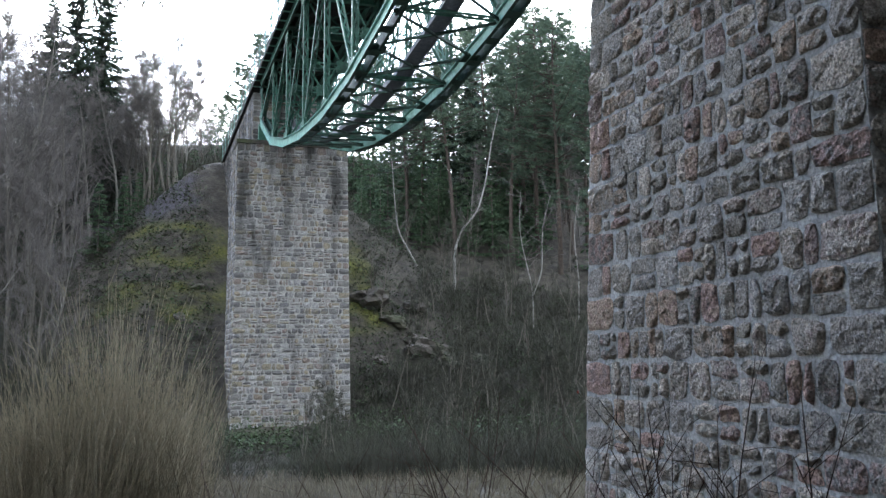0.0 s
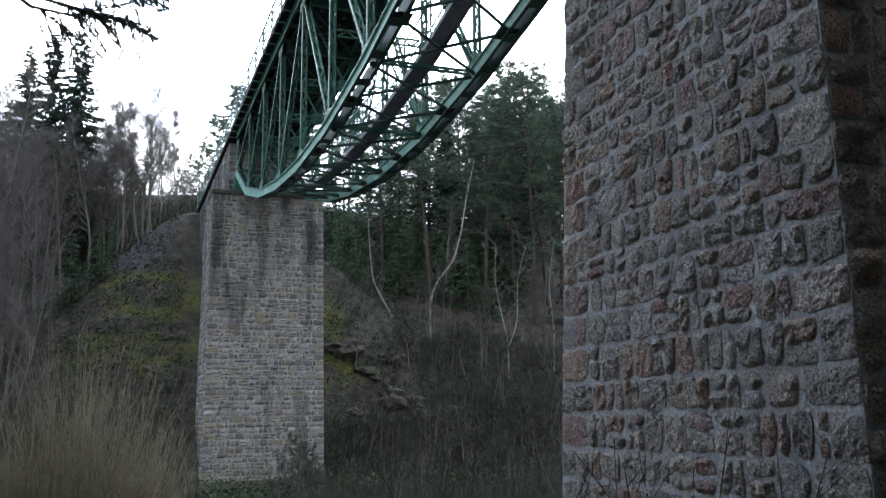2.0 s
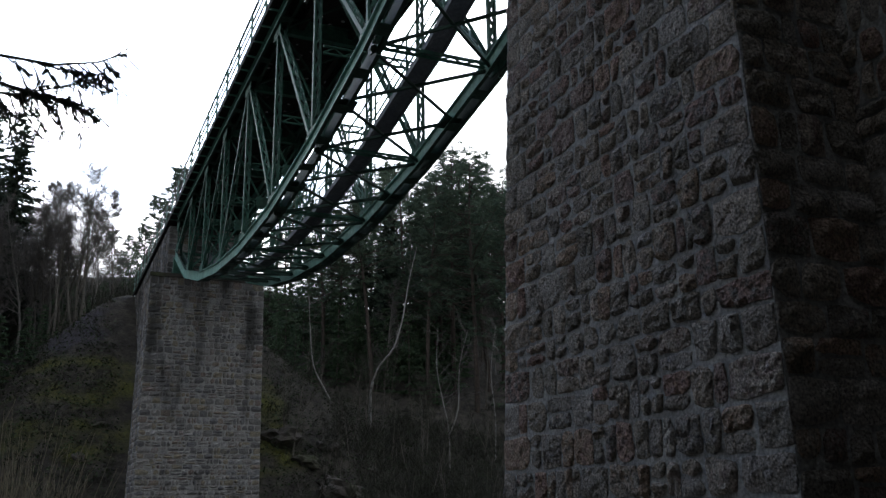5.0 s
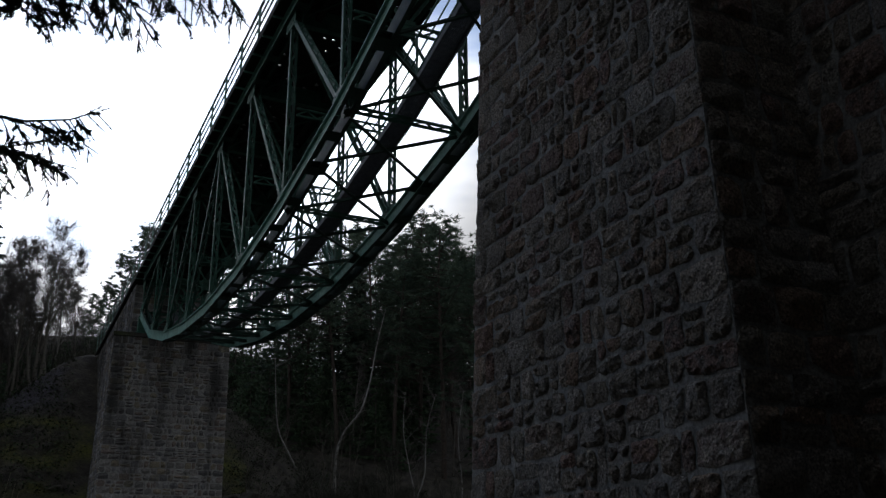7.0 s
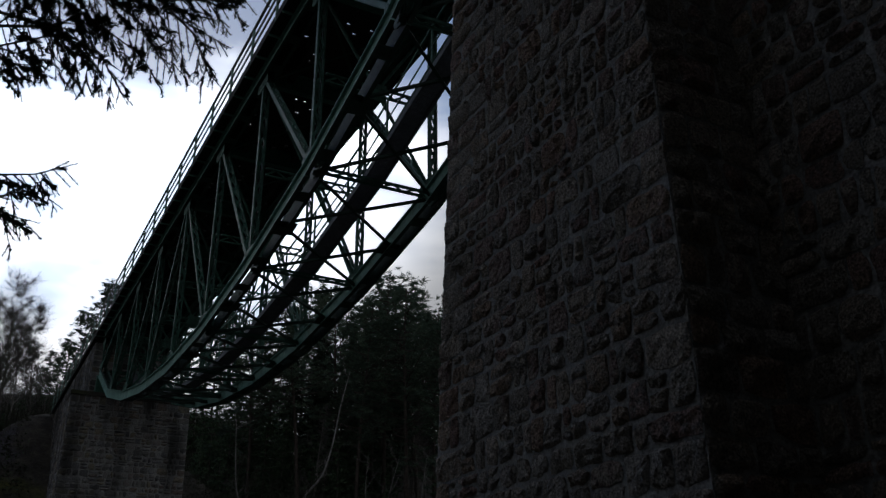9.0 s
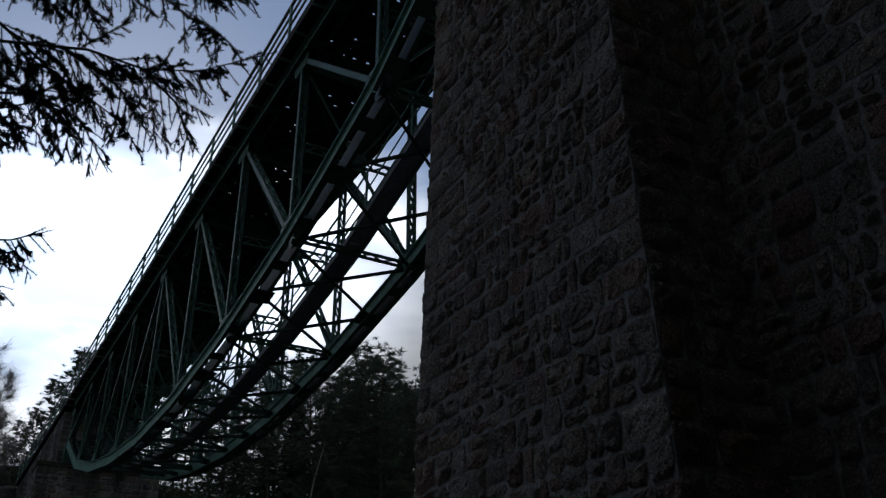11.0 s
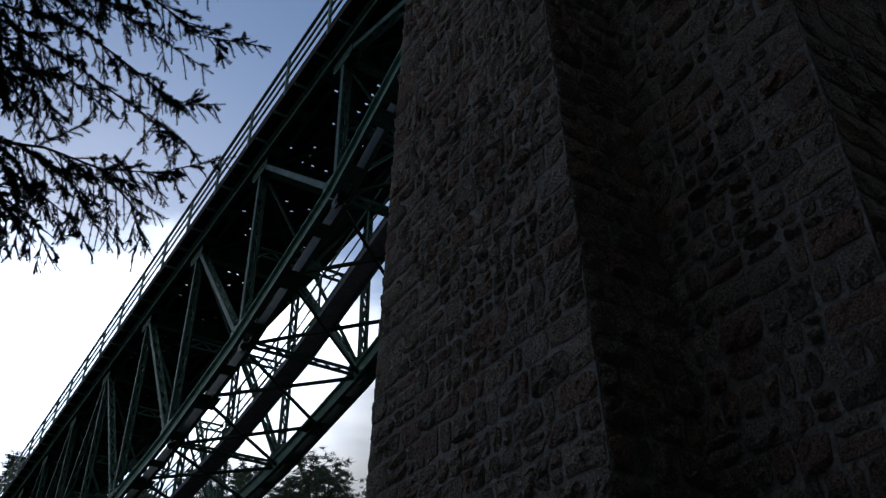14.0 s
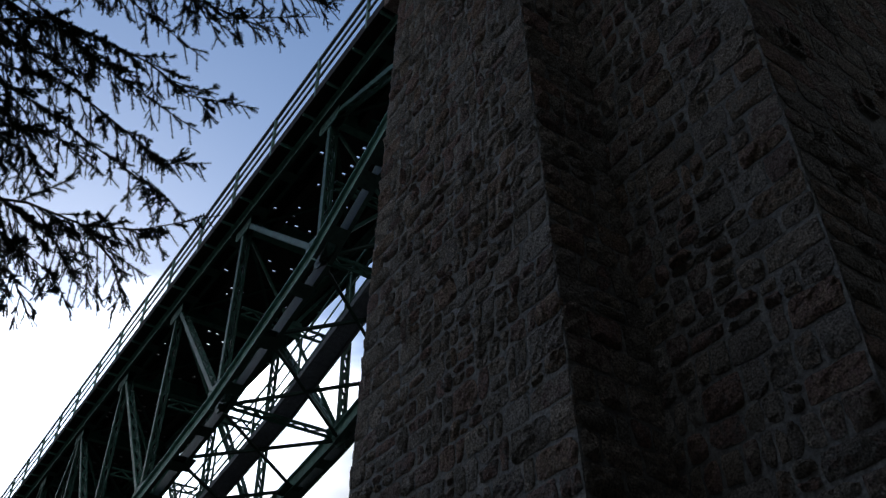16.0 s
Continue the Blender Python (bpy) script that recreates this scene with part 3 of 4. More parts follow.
def laced(p0, p1, axis, width, leg, pitch, both=True, lip=0.075):
    """A laced strut: two legs, width apart along axis, joined by zigzag flats."""
    m = Mesh()
    p0, p1, ax = Vector(p0), Vector(p1), Vector(axis)
    d = (p1 - p0).normalized()
    ax = (ax - d * ax.dot(d)).normalized()
    across = d.cross(ax)
    for s in (-1, 1):
        o = ax * (s * width / 2)
        m.beam(p0 + o, p1 + o, leg, 0.016, ax)
        m.beam(p0 + o - across * leg / 2 - ax * s * (lip / 2 - 0.008), p1 + o - across * leg / 2 - ax * s * (lip / 2 - 0.008), 0.016, lip, ax)
        m.beam(p0 + o + across * leg / 2 - ax * s * (lip / 2 - 0.008), p1 + o + across * leg / 2 - ax * s * (lip / 2 - 0.008), 0.016, lip, ax)
    n = max(3, round((p1 - p0).length / pitch))
    for q in ((-1, 1) if both else (0,)):
        for k in range(n):
            s = 1 if k % 2 else -1
            a = p0 + (p1 - p0) * (k / n) + ax * (s * (width / 2 - 0.03)) + across * (q * leg / 2)
            b = p0 + (p1 - p0) * ((k + 1) / n) - ax * (s * (width / 2 - 0.03)) + across * (q * leg / 2)
            m.beam(a, b, 0.045, 0.012, across)
    return m


def angle_bar(p0, p1, size=0.075):
    m = Mesh()
    p0, p1 = Vector(p0), Vector(p1)
    m.beam(p0, p1, size, 0.014)
    o = Vector((0, 0, size / 2))
    m.beam(p0 + o, p1 + o, 0.014, size)
    return m


def plate(c, wy, hz, thick=0.02, chamfer=0.3):
    """A gusset in the plane of a truss, with cut corners."""
    x, y, z = c
    k = chamfer
    prof = [(-1, -1 + k), (-1 + k, -1), (1 - k, -1), (1, -1 + k), (1, 1 - k), (1 - k, 1), (-1 + k, 1), (-1, 1 - k)]
    vs = [(x + s * thick / 2, y + a * wy / 2, z + b * hz / 2) for s in (-1, 1) for a, b in prof]
    m = Mesh()
    m.add(vs, [tuple(range(7, -1, -1)), tuple(range(8, 16))] + [(i, (i + 1) % 8, 8 + (i + 1) % 8, 8 + i) for i in range(8)])
    # rivet heads
    for a in (-0.6, -0.2, 0.2, 0.6):
        for b in (-0.62, 0.62):
            for s in (-1, 1):
                px, py, pz = x + s * (thick / 2 + 0.006), y + a * wy / 2, z + b * hz / 2
                m.beam((px - 0.008, py, pz), (px + 0.008, py, pz), 0.03, 0.03)
    return m


def build_bridge():
    br = thing("truss_bridge", "green riveted steel fish-belly truss railway bridge", "bridge")
    for x in (XL, XR):
        side = 1 if x == XL else -1
        for k in range(9):
            chord("bottom_chord", (x, NODES[k], SAG[k]), (x, NODES[k + 1], SAG[k + 1]), 0.36, 0.215, M_GREENLIGHT, br, "pale green riveted double-channel chord")
            chord("top_chord", (x, NODES[k], ZTOP), (x, NODES[k + 1], ZTOP), 0.32, 0.215, M_GREENLIGHT, br)
        for k in range(10):
            z0 = SAG[k] + 0.1
            part("post", laced((x, NODES[k], z0), (x, NODES[k], ZTOP - 0.15), (1, 0, 0), 0.17, 0.11, 0.32, True, 0.04), M_GREEN, br)
            for s in (-1, 1):
                part("gusset_plate", plate((x + s * 0.0965, NODES[k], SAG[k] + 0.22), 0.85, 0.5), M_GREEN, br)
                part("gusset_plate", plate((x + s * 0.0965, NODES[k], ZTOP - 0.2), 0.8, 0.5), M_GREEN, br)
        for k in range(9):
            if k < 5:
                a, b = (x, NODES[k] + 0.1, SAG[k] + 0.2), (x, NODES[k + 1] - 0.1, ZTOP - 0.2)
            else:
                a, b = (x, NODES[k + 1] - 0.1, SAG[k + 1] + 0.2), (x, NODES[k] + 0.1, ZTOP - 0.2)
            part("diagonal", laced(a, b, (1, 0, 0), 0.17, 0.11, 0.34, True, 0.03), M_GREEN, br)
    for k in range(10):
        y, zb = NODES[k], SAG[k]
        part("cross_strut", laced((XL + 0.15, y, zb + 0.05), (XR - 0.15, y, zb + 0.05), (0, 1, 0), 0.22, 0.05, 0.26, False, 0.035), M_GREEN, br)
        part("floor_beam", crossbeam(y), M_GREEN, br)
        # sway frame: crossed angles with a plate where they meet
        if 0 < k < 9:
            zt = ZTOP - 0.5
            part("sway_brace", angle_bar((XL + 0.15, y, zb + 0.35), (XR - 0.15, y, zt)), M_GREEN, br)
            part("sway_brace", angle_bar((XR - 0.15, y + 0.03, zb + 0.35), (XL + 0.15, y + 0.03, zt)), M_GREEN, br)
            g = Mesh()
            zc = (zb + 0.35 + zt) / 2
            g.beam((6.65, y - 0.012, zc), (6.65, y + 0.04, zc), 0.42, 0.42)
            part("gusset_plate", g, M_GREEN, br)
            part("sway_strut", laced((XL + 0.15, y, zc), (XR - 0.15, y, zc), (0, 0, 1), 0.22, 0.05, 0.26, False, 0.04), M_GREEN, br)
    for k in range(9):
        for flip in (0, 1):
            xa, xb = (XL, XR) if not flip else (XR, XL)
            o = 0.03 * flip
            ym, zm = (NODES[k] + NODES[k + 1]) / 2, (SAG[k] + SAG[k + 1]) / 2
            # bracing and mid-panel plates wear the green with shade in its colour
            part("lateral_brace", angle_bar((xa, NODES[k], SAG[k] - 0.06 + o), (xb, ym, zm - 0.06 + o), 0.065), M_GREENSHADE, br)
            part("lateral_brace", angle_bar((xb, ym, zm - 0.06 + o), (xa, NODES[k + 1], SAG[k + 1] - 0.06 + o), 0.065), M_GREENSHADE, br)
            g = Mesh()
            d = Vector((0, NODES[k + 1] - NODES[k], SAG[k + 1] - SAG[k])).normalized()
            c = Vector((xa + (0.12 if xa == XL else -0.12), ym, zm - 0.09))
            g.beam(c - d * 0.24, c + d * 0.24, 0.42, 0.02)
            part("gusset_plate", g, M_GREENSHADE, br)
            part("lateral_brace", angle_bar((xa, NODES[k], ZTOP - 0.2 + o), (xb, NODES[k + 1], ZTOP - 0.2 + o), 0.07), M_GREENSHADE, br)
    # inspection gangway inside the truss
    for k in range(9):
        a, b = Vector((6.65, NODES[k], SAG[k] + GANG)), Vector((6.65, NODES[k + 1], SAG[k + 1] + GANG))
        w = Mesh()
        for j in range(9):
            o = Vector((-0.16 + 0.04 * j, 0, 0))
            w.beam(a + o, b + o, 0.028, 0.03)
        for j in range(40):
            q = a + (b - a) * ((j + 0.5) / 40)
            w.beam(q - Vector((0.18, 0, 0)), q + Vector((0.18, 0, 0)), 0.03, 0.012)
        part("gangway_grating", w, M_GREYSTEEL, br, "grey steel grating")["kind"] = "stuff"
        for s in (-1, 1):
            o = Vector((s * 0.2, 0, 0.0))
            m = Mesh()
            m.beam(a + o, b + o, 0.045, 0.13)
            part("gangway_stringer", m, M_GREYSTEEL, br)
            m = Mesh()
            m.beam(a + o + Vector((0, 0, 0.95)), b + o + Vector((0, 0, 0.95)), 0.035, 0.035)
            m.beam(a + o + Vector((0, 0, 0.5)), b + o + Vector((0, 0, 0.5)), 0.025, 0.025)
            part("gangway_rail", m, M_GREEN, br)
            for j in (0.25, 0.75):
                c = a + (b - a) * j + o
                m = Mesh()
                m.beam(c, c + Vector((0, 0, 0.97)), 0.04, 0.04)
                part("gangway_post", m, M_GREEN, br)
    # deck: stringers, dark timbers with a few gaps, walkway edge and railing
    # behind the near pier the deck runs on unseen, added to shade the walls
    DY0, DY1 = -30.0, 62.0
    for x in (5.9, 7.4):
        m = Mesh()
        m.beam((x, 4.6, ZTOP + 0.12), (x, 44.4, ZTOP + 0.12), 0.16, 0.34)
        part("stringer", m, M_DARK, br)
    rng = random.Random(3)
    deck = Mesh()
    y, narrow = DY0, False
    while y < DY1:
        narrow = not narrow
        w = 0.10 if narrow else 0.21
        x0, x1 = 4.86, 8.46
        cuts = sorted(rng.choice([5.55, 5.72, 6.15, 6.45, 6.75, 7.05, 7.65]) + rng.uniform(-0.04, 0.04) for _ in range(rng.choice([0, 1, 2, 3, 4]))) if narrow and 4 < y < 40 else []
        edges = [x0] + [e for c in cuts for e in (c - 0.05, c + 0.05)] + [x1]
        for i in range(0, len(edges), 2):
            if edges[i + 1] - edges[i] > 0.03:
                deck.box(edges[i], edges[i + 1], y, y + w - 0.002, ZTOP + 0.3, ZTOP + 0.36)
        y += w
    ob = part("deck_planks", deck, M_DARK, br, "dark timber deck with small gaps")
    ob["kind"] = "stuff"
    for x in (4.85, 8.47):
        m = Mesh()
        m.beam((x, DY0, ZTOP + 0.27), (x, DY1, ZTOP + 0.27), 0.05, 0.22)
        part("edge_beam", m, M_DARK, br)
        for h, r in ((1.02, 0.06), (0.7, 0.042), (0.4, 0.042)):
            m = Mesh()
            m.beam((x, DY0, ZTOP + 0.3 + h), (x, DY1, ZTOP + 0.3 + h), r, r)
            part("handrail", m, M_RAIL, br)
        y = 3.4
        while y < DY1:
            m = Mesh()
            m.beam((x, y, ZTOP + 0.2), (x, y, ZTOP + 1.34), 0.05, 0.06)
            part("railing_post", m, M_GREENLIGHT, br)
            y += 2.0
    y = 3.9
    while y < 44:
        for x0, x1 in ((4.84, 5.22), (8.08, 8.48)):
            m = Mesh()
            m.beam((x0, y, ZTOP + 0.14), (x1, y, ZTOP + 0.14), 0.05, 0.05)
            part("bracket", m, M_GREENLIGHT, br)
        y += 1.0
    for x in (XL, XR):
        for y, z0 in ((43.55, 13.93), (7.0, 14.9)):
            m = Mesh()
            m.box(x - 0.3, x + 0.3, y - 0.3, y + 0.3, z0, z0 + 0.12)
            m.box(x - 0.2, x + 0.2, y - 0.16, y + 0.16, z0 + 0.12, max(z0 + 0.3, 14.85))
            part("bearing", m, M_GREEN, br, "cast steel bridge bearing")
    return br


def crossbeam(y):
    m = Mesh()
    m.beam((XL, y, ZTOP - 0.02), (XR, y, ZTOP - 0.02), 0.02, 0.5)
    for s in (-1, 1):
        m.beam((XL, y, ZTOP - 0.02 + s * 0.25), (XR, y, ZTOP - 0.02 + s * 0.25), 0.2, 0.02)
    return m


GANG = 0.18
build_bridge()


# ---------------------------------------------------------------- trees and undergrowth


def spot(az, dist):
    """A ground point at an angle right of the bridge's line and a distance from the viewpoint."""
    x, y = dist * math.sin(radians(az)), dist * math.cos(radians(az))
    return Vector((x, y, ground_z(x, y) - 0.12))


def bent(rng, p, d, length, n, wander, lift):
    pts, q, step = [Vector(p)], Vector(d).normalized(), length / n
    for _ in range(n):
        q = (q + Vector((rng.gauss(0, wander), rng.gauss(0, wander), rng.gauss(0, wander) + lift))).normalized()
        pts.append(pts[-1] + q * step)
    return pts


def side_dir(rng, d, angle):
    d = Vector(d).normalized()
    s = d.cross(Vector((rng.gauss(0, 1), rng.gauss(0, 1), rng.gauss(0, 1))))
    s.normalize()
    return d * math.cos(angle) + s * math.sin(angle)


def along(pts, t):
    k = min(len(pts) - 2, int(t * (len(pts) - 1)))
    f = t * (len(pts) - 1) - k
    return pts[k].lerp(pts[k + 1], f), (pts[k + 1] - pts[k]).normalized()


def twig(m, p, d, length, r, rng):
    """A thin bent twig of two flat, three-sided pieces."""
    s = Vector(d).cross(Vector((rng.gauss(0, 1), rng.gauss(0, 1), rng.gauss(0, 1)))).normalized() * r
    q = Vector(p) + Vector(d) * length * 0.55
    e = q + (Vector(d) + Vector((rng.gauss(0, .2), rng.gauss(0, .2), rng.gauss(0, .2) + 0.1))).normalized() * length * 0.45
    m.add([Vector(p) - s, Vector(p) + s, q + s * 0.7, q - s * 0.7, e], [(0, 1, 2, 3), (3, 2, 4)])


def bare_tree(name, seed, height, r0, limbs, start, spread, stems=1, bark=None, label="", twig_len=1.15, density=1.0, lean=0.05, twig_mat=None, twig_r=0.006):
    rng = random.Random(seed)
    t = thing(name, label, "tree", group="bare trees of the valley")
    trunk, crown = Mesh(), Mesh()
    for _ in range(stems):
        d0 = Vector((rng.gauss(0, lean + 0.09 * (stems > 1)), rng.gauss(0, lean + 0.09 * (stems > 1)), 1))
        base = Vector((rng.gauss(0, 0.35 * (stems > 1)), rng.gauss(0, 0.35 * (stems > 1)), 0))
        h = height * rng.uniform(0.8, 1.0) if stems > 1 else height
        pts = bent(rng, base, d0, h, 8, 0.06, 0.03)
        trunk.tube(pts, [r0 * (1 - 0.93 * i / 8) for i in range(9)], 6)
        for i in range(limbs):
            f = start + (1 - start) * (i + rng.random()) / limbs
            p, d = along(pts, min(0.985, f))
            ll = h * spread * (1.15 - f) * rng.uniform(0.6, 1.2)
            lp = bent(rng, p, side_dir(rng, d, rng.uniform(0.5, 1.1)), ll, 5, 0.13, 0.09)
            rr = r0 * (1 - 0.9 * f) * 0.5
            trunk.tube(lp, [rr * (1 - 0.85 * k / 5) for k in range(6)], 4)
            for _ in range(int(8 * density)):
                g = rng.uniform(0.2, 1.0)
                bp, bd = along(lp, min(0.99, g))
                bl = ll * 0.42 * rng.uniform(0.5, 1.2) * (1.2 - g * 0.6)
                sp = bent(rng, bp, side_dir(rng, bd, rng.uniform(0.4, 0.9)), bl, 3, 0.14, 0.08)
                crown.tube(sp, [max(0.006, rr * 0.3 * (1 - 0.3 * k)) for k in range(4)], 3)
                for _ in range(int(12 * density)):
                    tp, td = along(sp, rng.uniform(0.1, 0.99))
                    twig(crown, tp, side_dir(rng, td, rng.uniform(0.3, 0.9)), twig_len * rng.uniform(0.4, 1.1), twig_r, rng)
    part("trunk", trunk, bark or M_BARK, t, smooth=True)
    part("crown", crown, twig_mat or M_TWIG, t, "fine leafless twigs")
    return t


def needle_tuft(m, c, size, n, rng, flat=0.6):
    for _ in range(n):
        d = Vector((rng.gauss(0, 1), rng.gauss(0, 1), rng.gauss(0, flat) + 0.15)).normalized()
        s = d.cross(Vector((rng.gauss(0, 1), rng.gauss(0, 1), rng.gauss(0, 1)))).normalized() * size * 0.08
        o = Vector(c) + Vector((rng.gauss(0, .25), rng.gauss(0, .25), rng.gauss(0, .12))) * size
        m.add([o - s, o + s, o + d * size], [(0, 1, 2)])


def pine_tree(seed, height, crown_from, label, lush=1.0):
    rng = random.Random(seed)
    t = thing("pine_tree", label, "tree", group="pines on the hillside")
    trunk, crown = Mesh(), Mesh()
    pts = bent(rng, (0, 0, 0), (rng.gauss(0, .04), rng.gauss(0, .04), 1), height, 9, 0.025, 0.03)
    trunk.tube(pts, [0.19 * (1 - 0.85 * i / 9) for i in range(10)], 6)
    for _ in range(9):
        p, d = along(pts, rng.uniform(0.2, crown_from))
        lp = bent(rng, p, side_dir(rng, d, 1.4), rng.uniform(0.5, 1.6), 3, 0.15, -0.03)
        trunk.tube(lp, [0.03, 0.022, 0.015, 0.006], 3)
    n = int(44 * lush)
    for i in range(n):
        f = crown_from + (1 - crown_from) * (i + rng.random()) / n
        p, d = along(pts, min(0.99, f))
        g = (f - crown_from) / (1 - crown_from)
        ll = height * 0.19 * (0.55 + 0.9 * math.sin(math.pi * min(1, 0.25 + 0.75 * g))) * rng.uniform(0.5, 1.15) * (1.1 - 0.55 * g)
        lp = bent(rng, p, side_dir(rng, d, rng.uniform(1.25, 1.6)), ll, 4, 0.12, 0.04)
        trunk.tube(lp, [0.05, 0.04, 0.03, 0.02, 0.01], 3)
        for _ in range(int(6 * lush)):
            q, qd = along(lp, rng.uniform(0.3, 1.0) * 0.99)
            e = q + side_dir(rng, qd, 0.9) * rng.uniform(0.2, 0.8)
            needle_tuft(crown, e, rng.uniform(0.28, 0.46), 24, rng, 0.4)
    part("trunk", trunk, M_PINEBARK, t, smooth=True)
    part("crown", crown, M_NEEDLE, t, "dark green needle clumps")
    return t


def spruce_tree(seed, height, label, low=0.08, group="spruces of the valley", dense=1.0, green=None):
    rng = random.Random(seed)
    t = thing("spruce_tree", label, "tree", group=group)
    trunk, crown = Mesh(), Mesh()
    pts = [Vector((0, 0, height * i / 8)) for i in range(9)]
    trunk.tube(pts, [height * 0.011 * (1 - 0.95 * i / 8) for i in range(9)], 6)
    layers = int(height * 2.3)
    for i in range(layers):
        f = low + (1 - low) * i / layers
        for _ in range(int(5 * dense + 0.5)):
            a = rng.uniform(0, 6.28)
            ll = height * 0.19 * (1 - f) ** 0.8 * rng.uniform(0.6, 1.15) + 0.15
            d = Vector((math.cos(a), math.sin(a), 0.1))
            p = Vector((0, 0, height * f + rng.uniform(-0.15, 0.15)))
            lp = [p, p + d * ll * 0.5 + Vector((0, 0, -0.08 * ll)), p + d * ll + Vector((0, 0, -0.12 * ll))]
            crown.tube(lp, [0.02, 0.014, 0.006], 3)
            k = max(3, int(ll * 5 * dense))
            for j in range(k):
                q, qd = along(lp, (j + 0.6) / k * 0.99)
                for sgn in (-1, 1):
                    e = (qd * 0.6 + qd.cross(Vector((0, 0, 1))) * sgn * rng.uniform(0.5, 1) + Vector((0, 0, rng.uniform(-0.9, 0.05)))).normalized()
                    s = e.cross(Vector((rng.gauss(0, 1), rng.gauss(0, 1), rng.gauss(0, 1)))).normalized() * 0.085 / dense ** 0.3
                    l2 = rng.uniform(0.25, 0.55) / dense ** 0.3 * min(1, 0.4 + ll * 0.35)
                    crown.add([q, q + e * l2 * 0.5 + s, q + e * l2, q + e * l2 * 0.5 - s], [(0, 1, 2, 3)])
    part("trunk", trunk, M_BARK, t, smooth=True)
    part("crown", crown, green or M_SPRUCE, t, "drooping needle branches")
    return t


def put(ob, az, dist, turn, size, used=set()):
    """Place a tree, or a copy of it once the first stands."""
    m = Matrix.Translation(spot(az, dist)) @ Matrix.Rotation(radians(turn), 4, "Z") @ Matrix.Diagonal((size, size, size, 1))
    if ob.name not in used:
        used.add(ob.name)
        ob.matrix_basis = m
        return ob
    new_ob = copy_thing(ob, m)
    new_ob.matrix_basis = m
    return new_ob


def build_woods():
    rng = random.Random(21)
    alders = [bare_tree("bare_tree", 100 + i, 13, 0.12, 20, 0.22, 0.30, 1, (None, M_PALEBARK)[i % 2], "tall leafless deciduous tree with thin grey trunk") for i in range(4)]
    clump = bare_tree("bare_tree", 140, 11.5, 0.11, 17, 0.36, 0.42, 5, None, "leafless multi-stemmed tree with rounded twiggy crown", density=1.0, twig_r=0.0065)
    sapling = [bare_tree("sapling", 160 + i, 5, 0.04, 9, 0.2, 0.34, 2, None, "slender bare sapling on the brushy slope", 0.6, 0.7, twig_mat=M_BRUSH) for i in range(3)]
    pines = [pine_tree(200 + i, 17, (0.24, 0.36, 0.5)[i], "tall pine with open dark green crown") for i in range(3)]
    lush = pine_tree(207, 17, 0.2, "dense bushy pine beside the embankment", 1.5)
    spruces = [spruce_tree(220 + i, 16, "tall dark green pointed spruce", dense=2.3) for i in range(2)]
    young = [spruce_tree(226 + i, 6, "young green spruce in the undergrowth", green=M_YOUNG, dense=1.3) for i in range(2)]
    coarse = spruce_tree(229, 16, "unseen spruce added on the near bank to block sky light", 0.05, "spruces on the near bank", 1.1)
    # the crown on the embankment's shoulder, and its neighbours
    put(clump, 1.3, 63, 0, 1.0)
    put(clump, -0.6, 66, 130, 0.9)
    put(clump, 0.3, 64, 210, 0.95)
    put(alders[0], 0.2, 62, 40, 0.8)
    put(alders[1], -1.6, 64, 80, 0.85)
    put(alders[2], 3.4, 74, 10, 0.6)
    put(spruces[0], -4.2, 68, 0, 1.12)
    put(spruces[1], -2.7, 71, 0, 1.12)
    put(spruces[1], -5.6, 76, 50, 1.0)
    for i in range(16):
        put(alders[i % 4], rng.uniform(-3, 5.2), rng.uniform(68, 92), rng.uniform(0, 360), rng.uniform(0.4, 0.62))
    for i in range(10):
        put(young[i % 2], rng.uniform(-2, 12), rng.uniform(68, 96), rng.uniform(0, 360), rng.uniform(0.6, 1.1))
    put(pines[1], 3.2, 82, 40, 0.45)
    # left wood
    for i in range(33):
        az, dist = rng.uniform(-10.5, -2.2), rng.uniform(40, 70)
        if az > -4.2 and dist < 63:
            dist += 26
        put(alders[i % 4], az, dist, rng.uniform(0, 360), rng.uniform(0.8, 1.25) if az < -6.8 else rng.uniform(0.6, 0.9))
    for k, (az, dist, size) in enumerate(((-9.4, 52, 1.25), (-8.3, 56, 1.3), (-7.2, 54, 1.25), (-6.3, 58, 1.2), (-5.2, 60, 1.0), (-10.2, 58, 1.3))):
        put(alders[k % 4], az, dist, 47 * k, size)
    for i in range(14):
        put(alders[i % 4], rng.uniform(-10.5, 3), rng.uniform(68, 95), rng.uniform(0, 360), rng.uniform(0.55, 0.95))
    for az, dist, s in ((-8.5, 72, 0.6), (-7, 86, 0.6), (-6.4, 62, 0.62), (-8.2, 60, 0.6), (-9.6, 66, 0.6)):
        put(spruces[i % 2], az, dist, rng.uniform(0, 360), s)
    for az, dist, s in ((-1.2, 58, 0.24), (-0.4, 60, 0.18), (-2.6, 57, 0.3), (2.0, 66, 0.14), (13.2, 62, 0.2), (14.4, 63, 0.26), (15.3, 64, 0.22), (17, 66, 0.25), (16.2, 70, 0.4), (18.5, 70, 0.35), (21.5, 70, 0.3), (-9, 52, 0.2)):
        put(young[0], az, dist, rng.uniform(0, 360), s * 2.6)
    # pines behind the bridge and along the right-hand hillside
    for az, dist, s in ((4.3, 86, 0.42), (5.0, 84, 0.48), (5.8, 85, 0.64), (6.6, 88, 0.8), (7.7, 90, 0.9), (9.3, 95, 0.9), (11, 90, 0.8)):
        put(lush, az, dist, rng.uniform(0, 360), s)
    for i in range(36):
        az = rng.uniform(12.5, 29.5)
        dist = rng.uniform(66, 104)
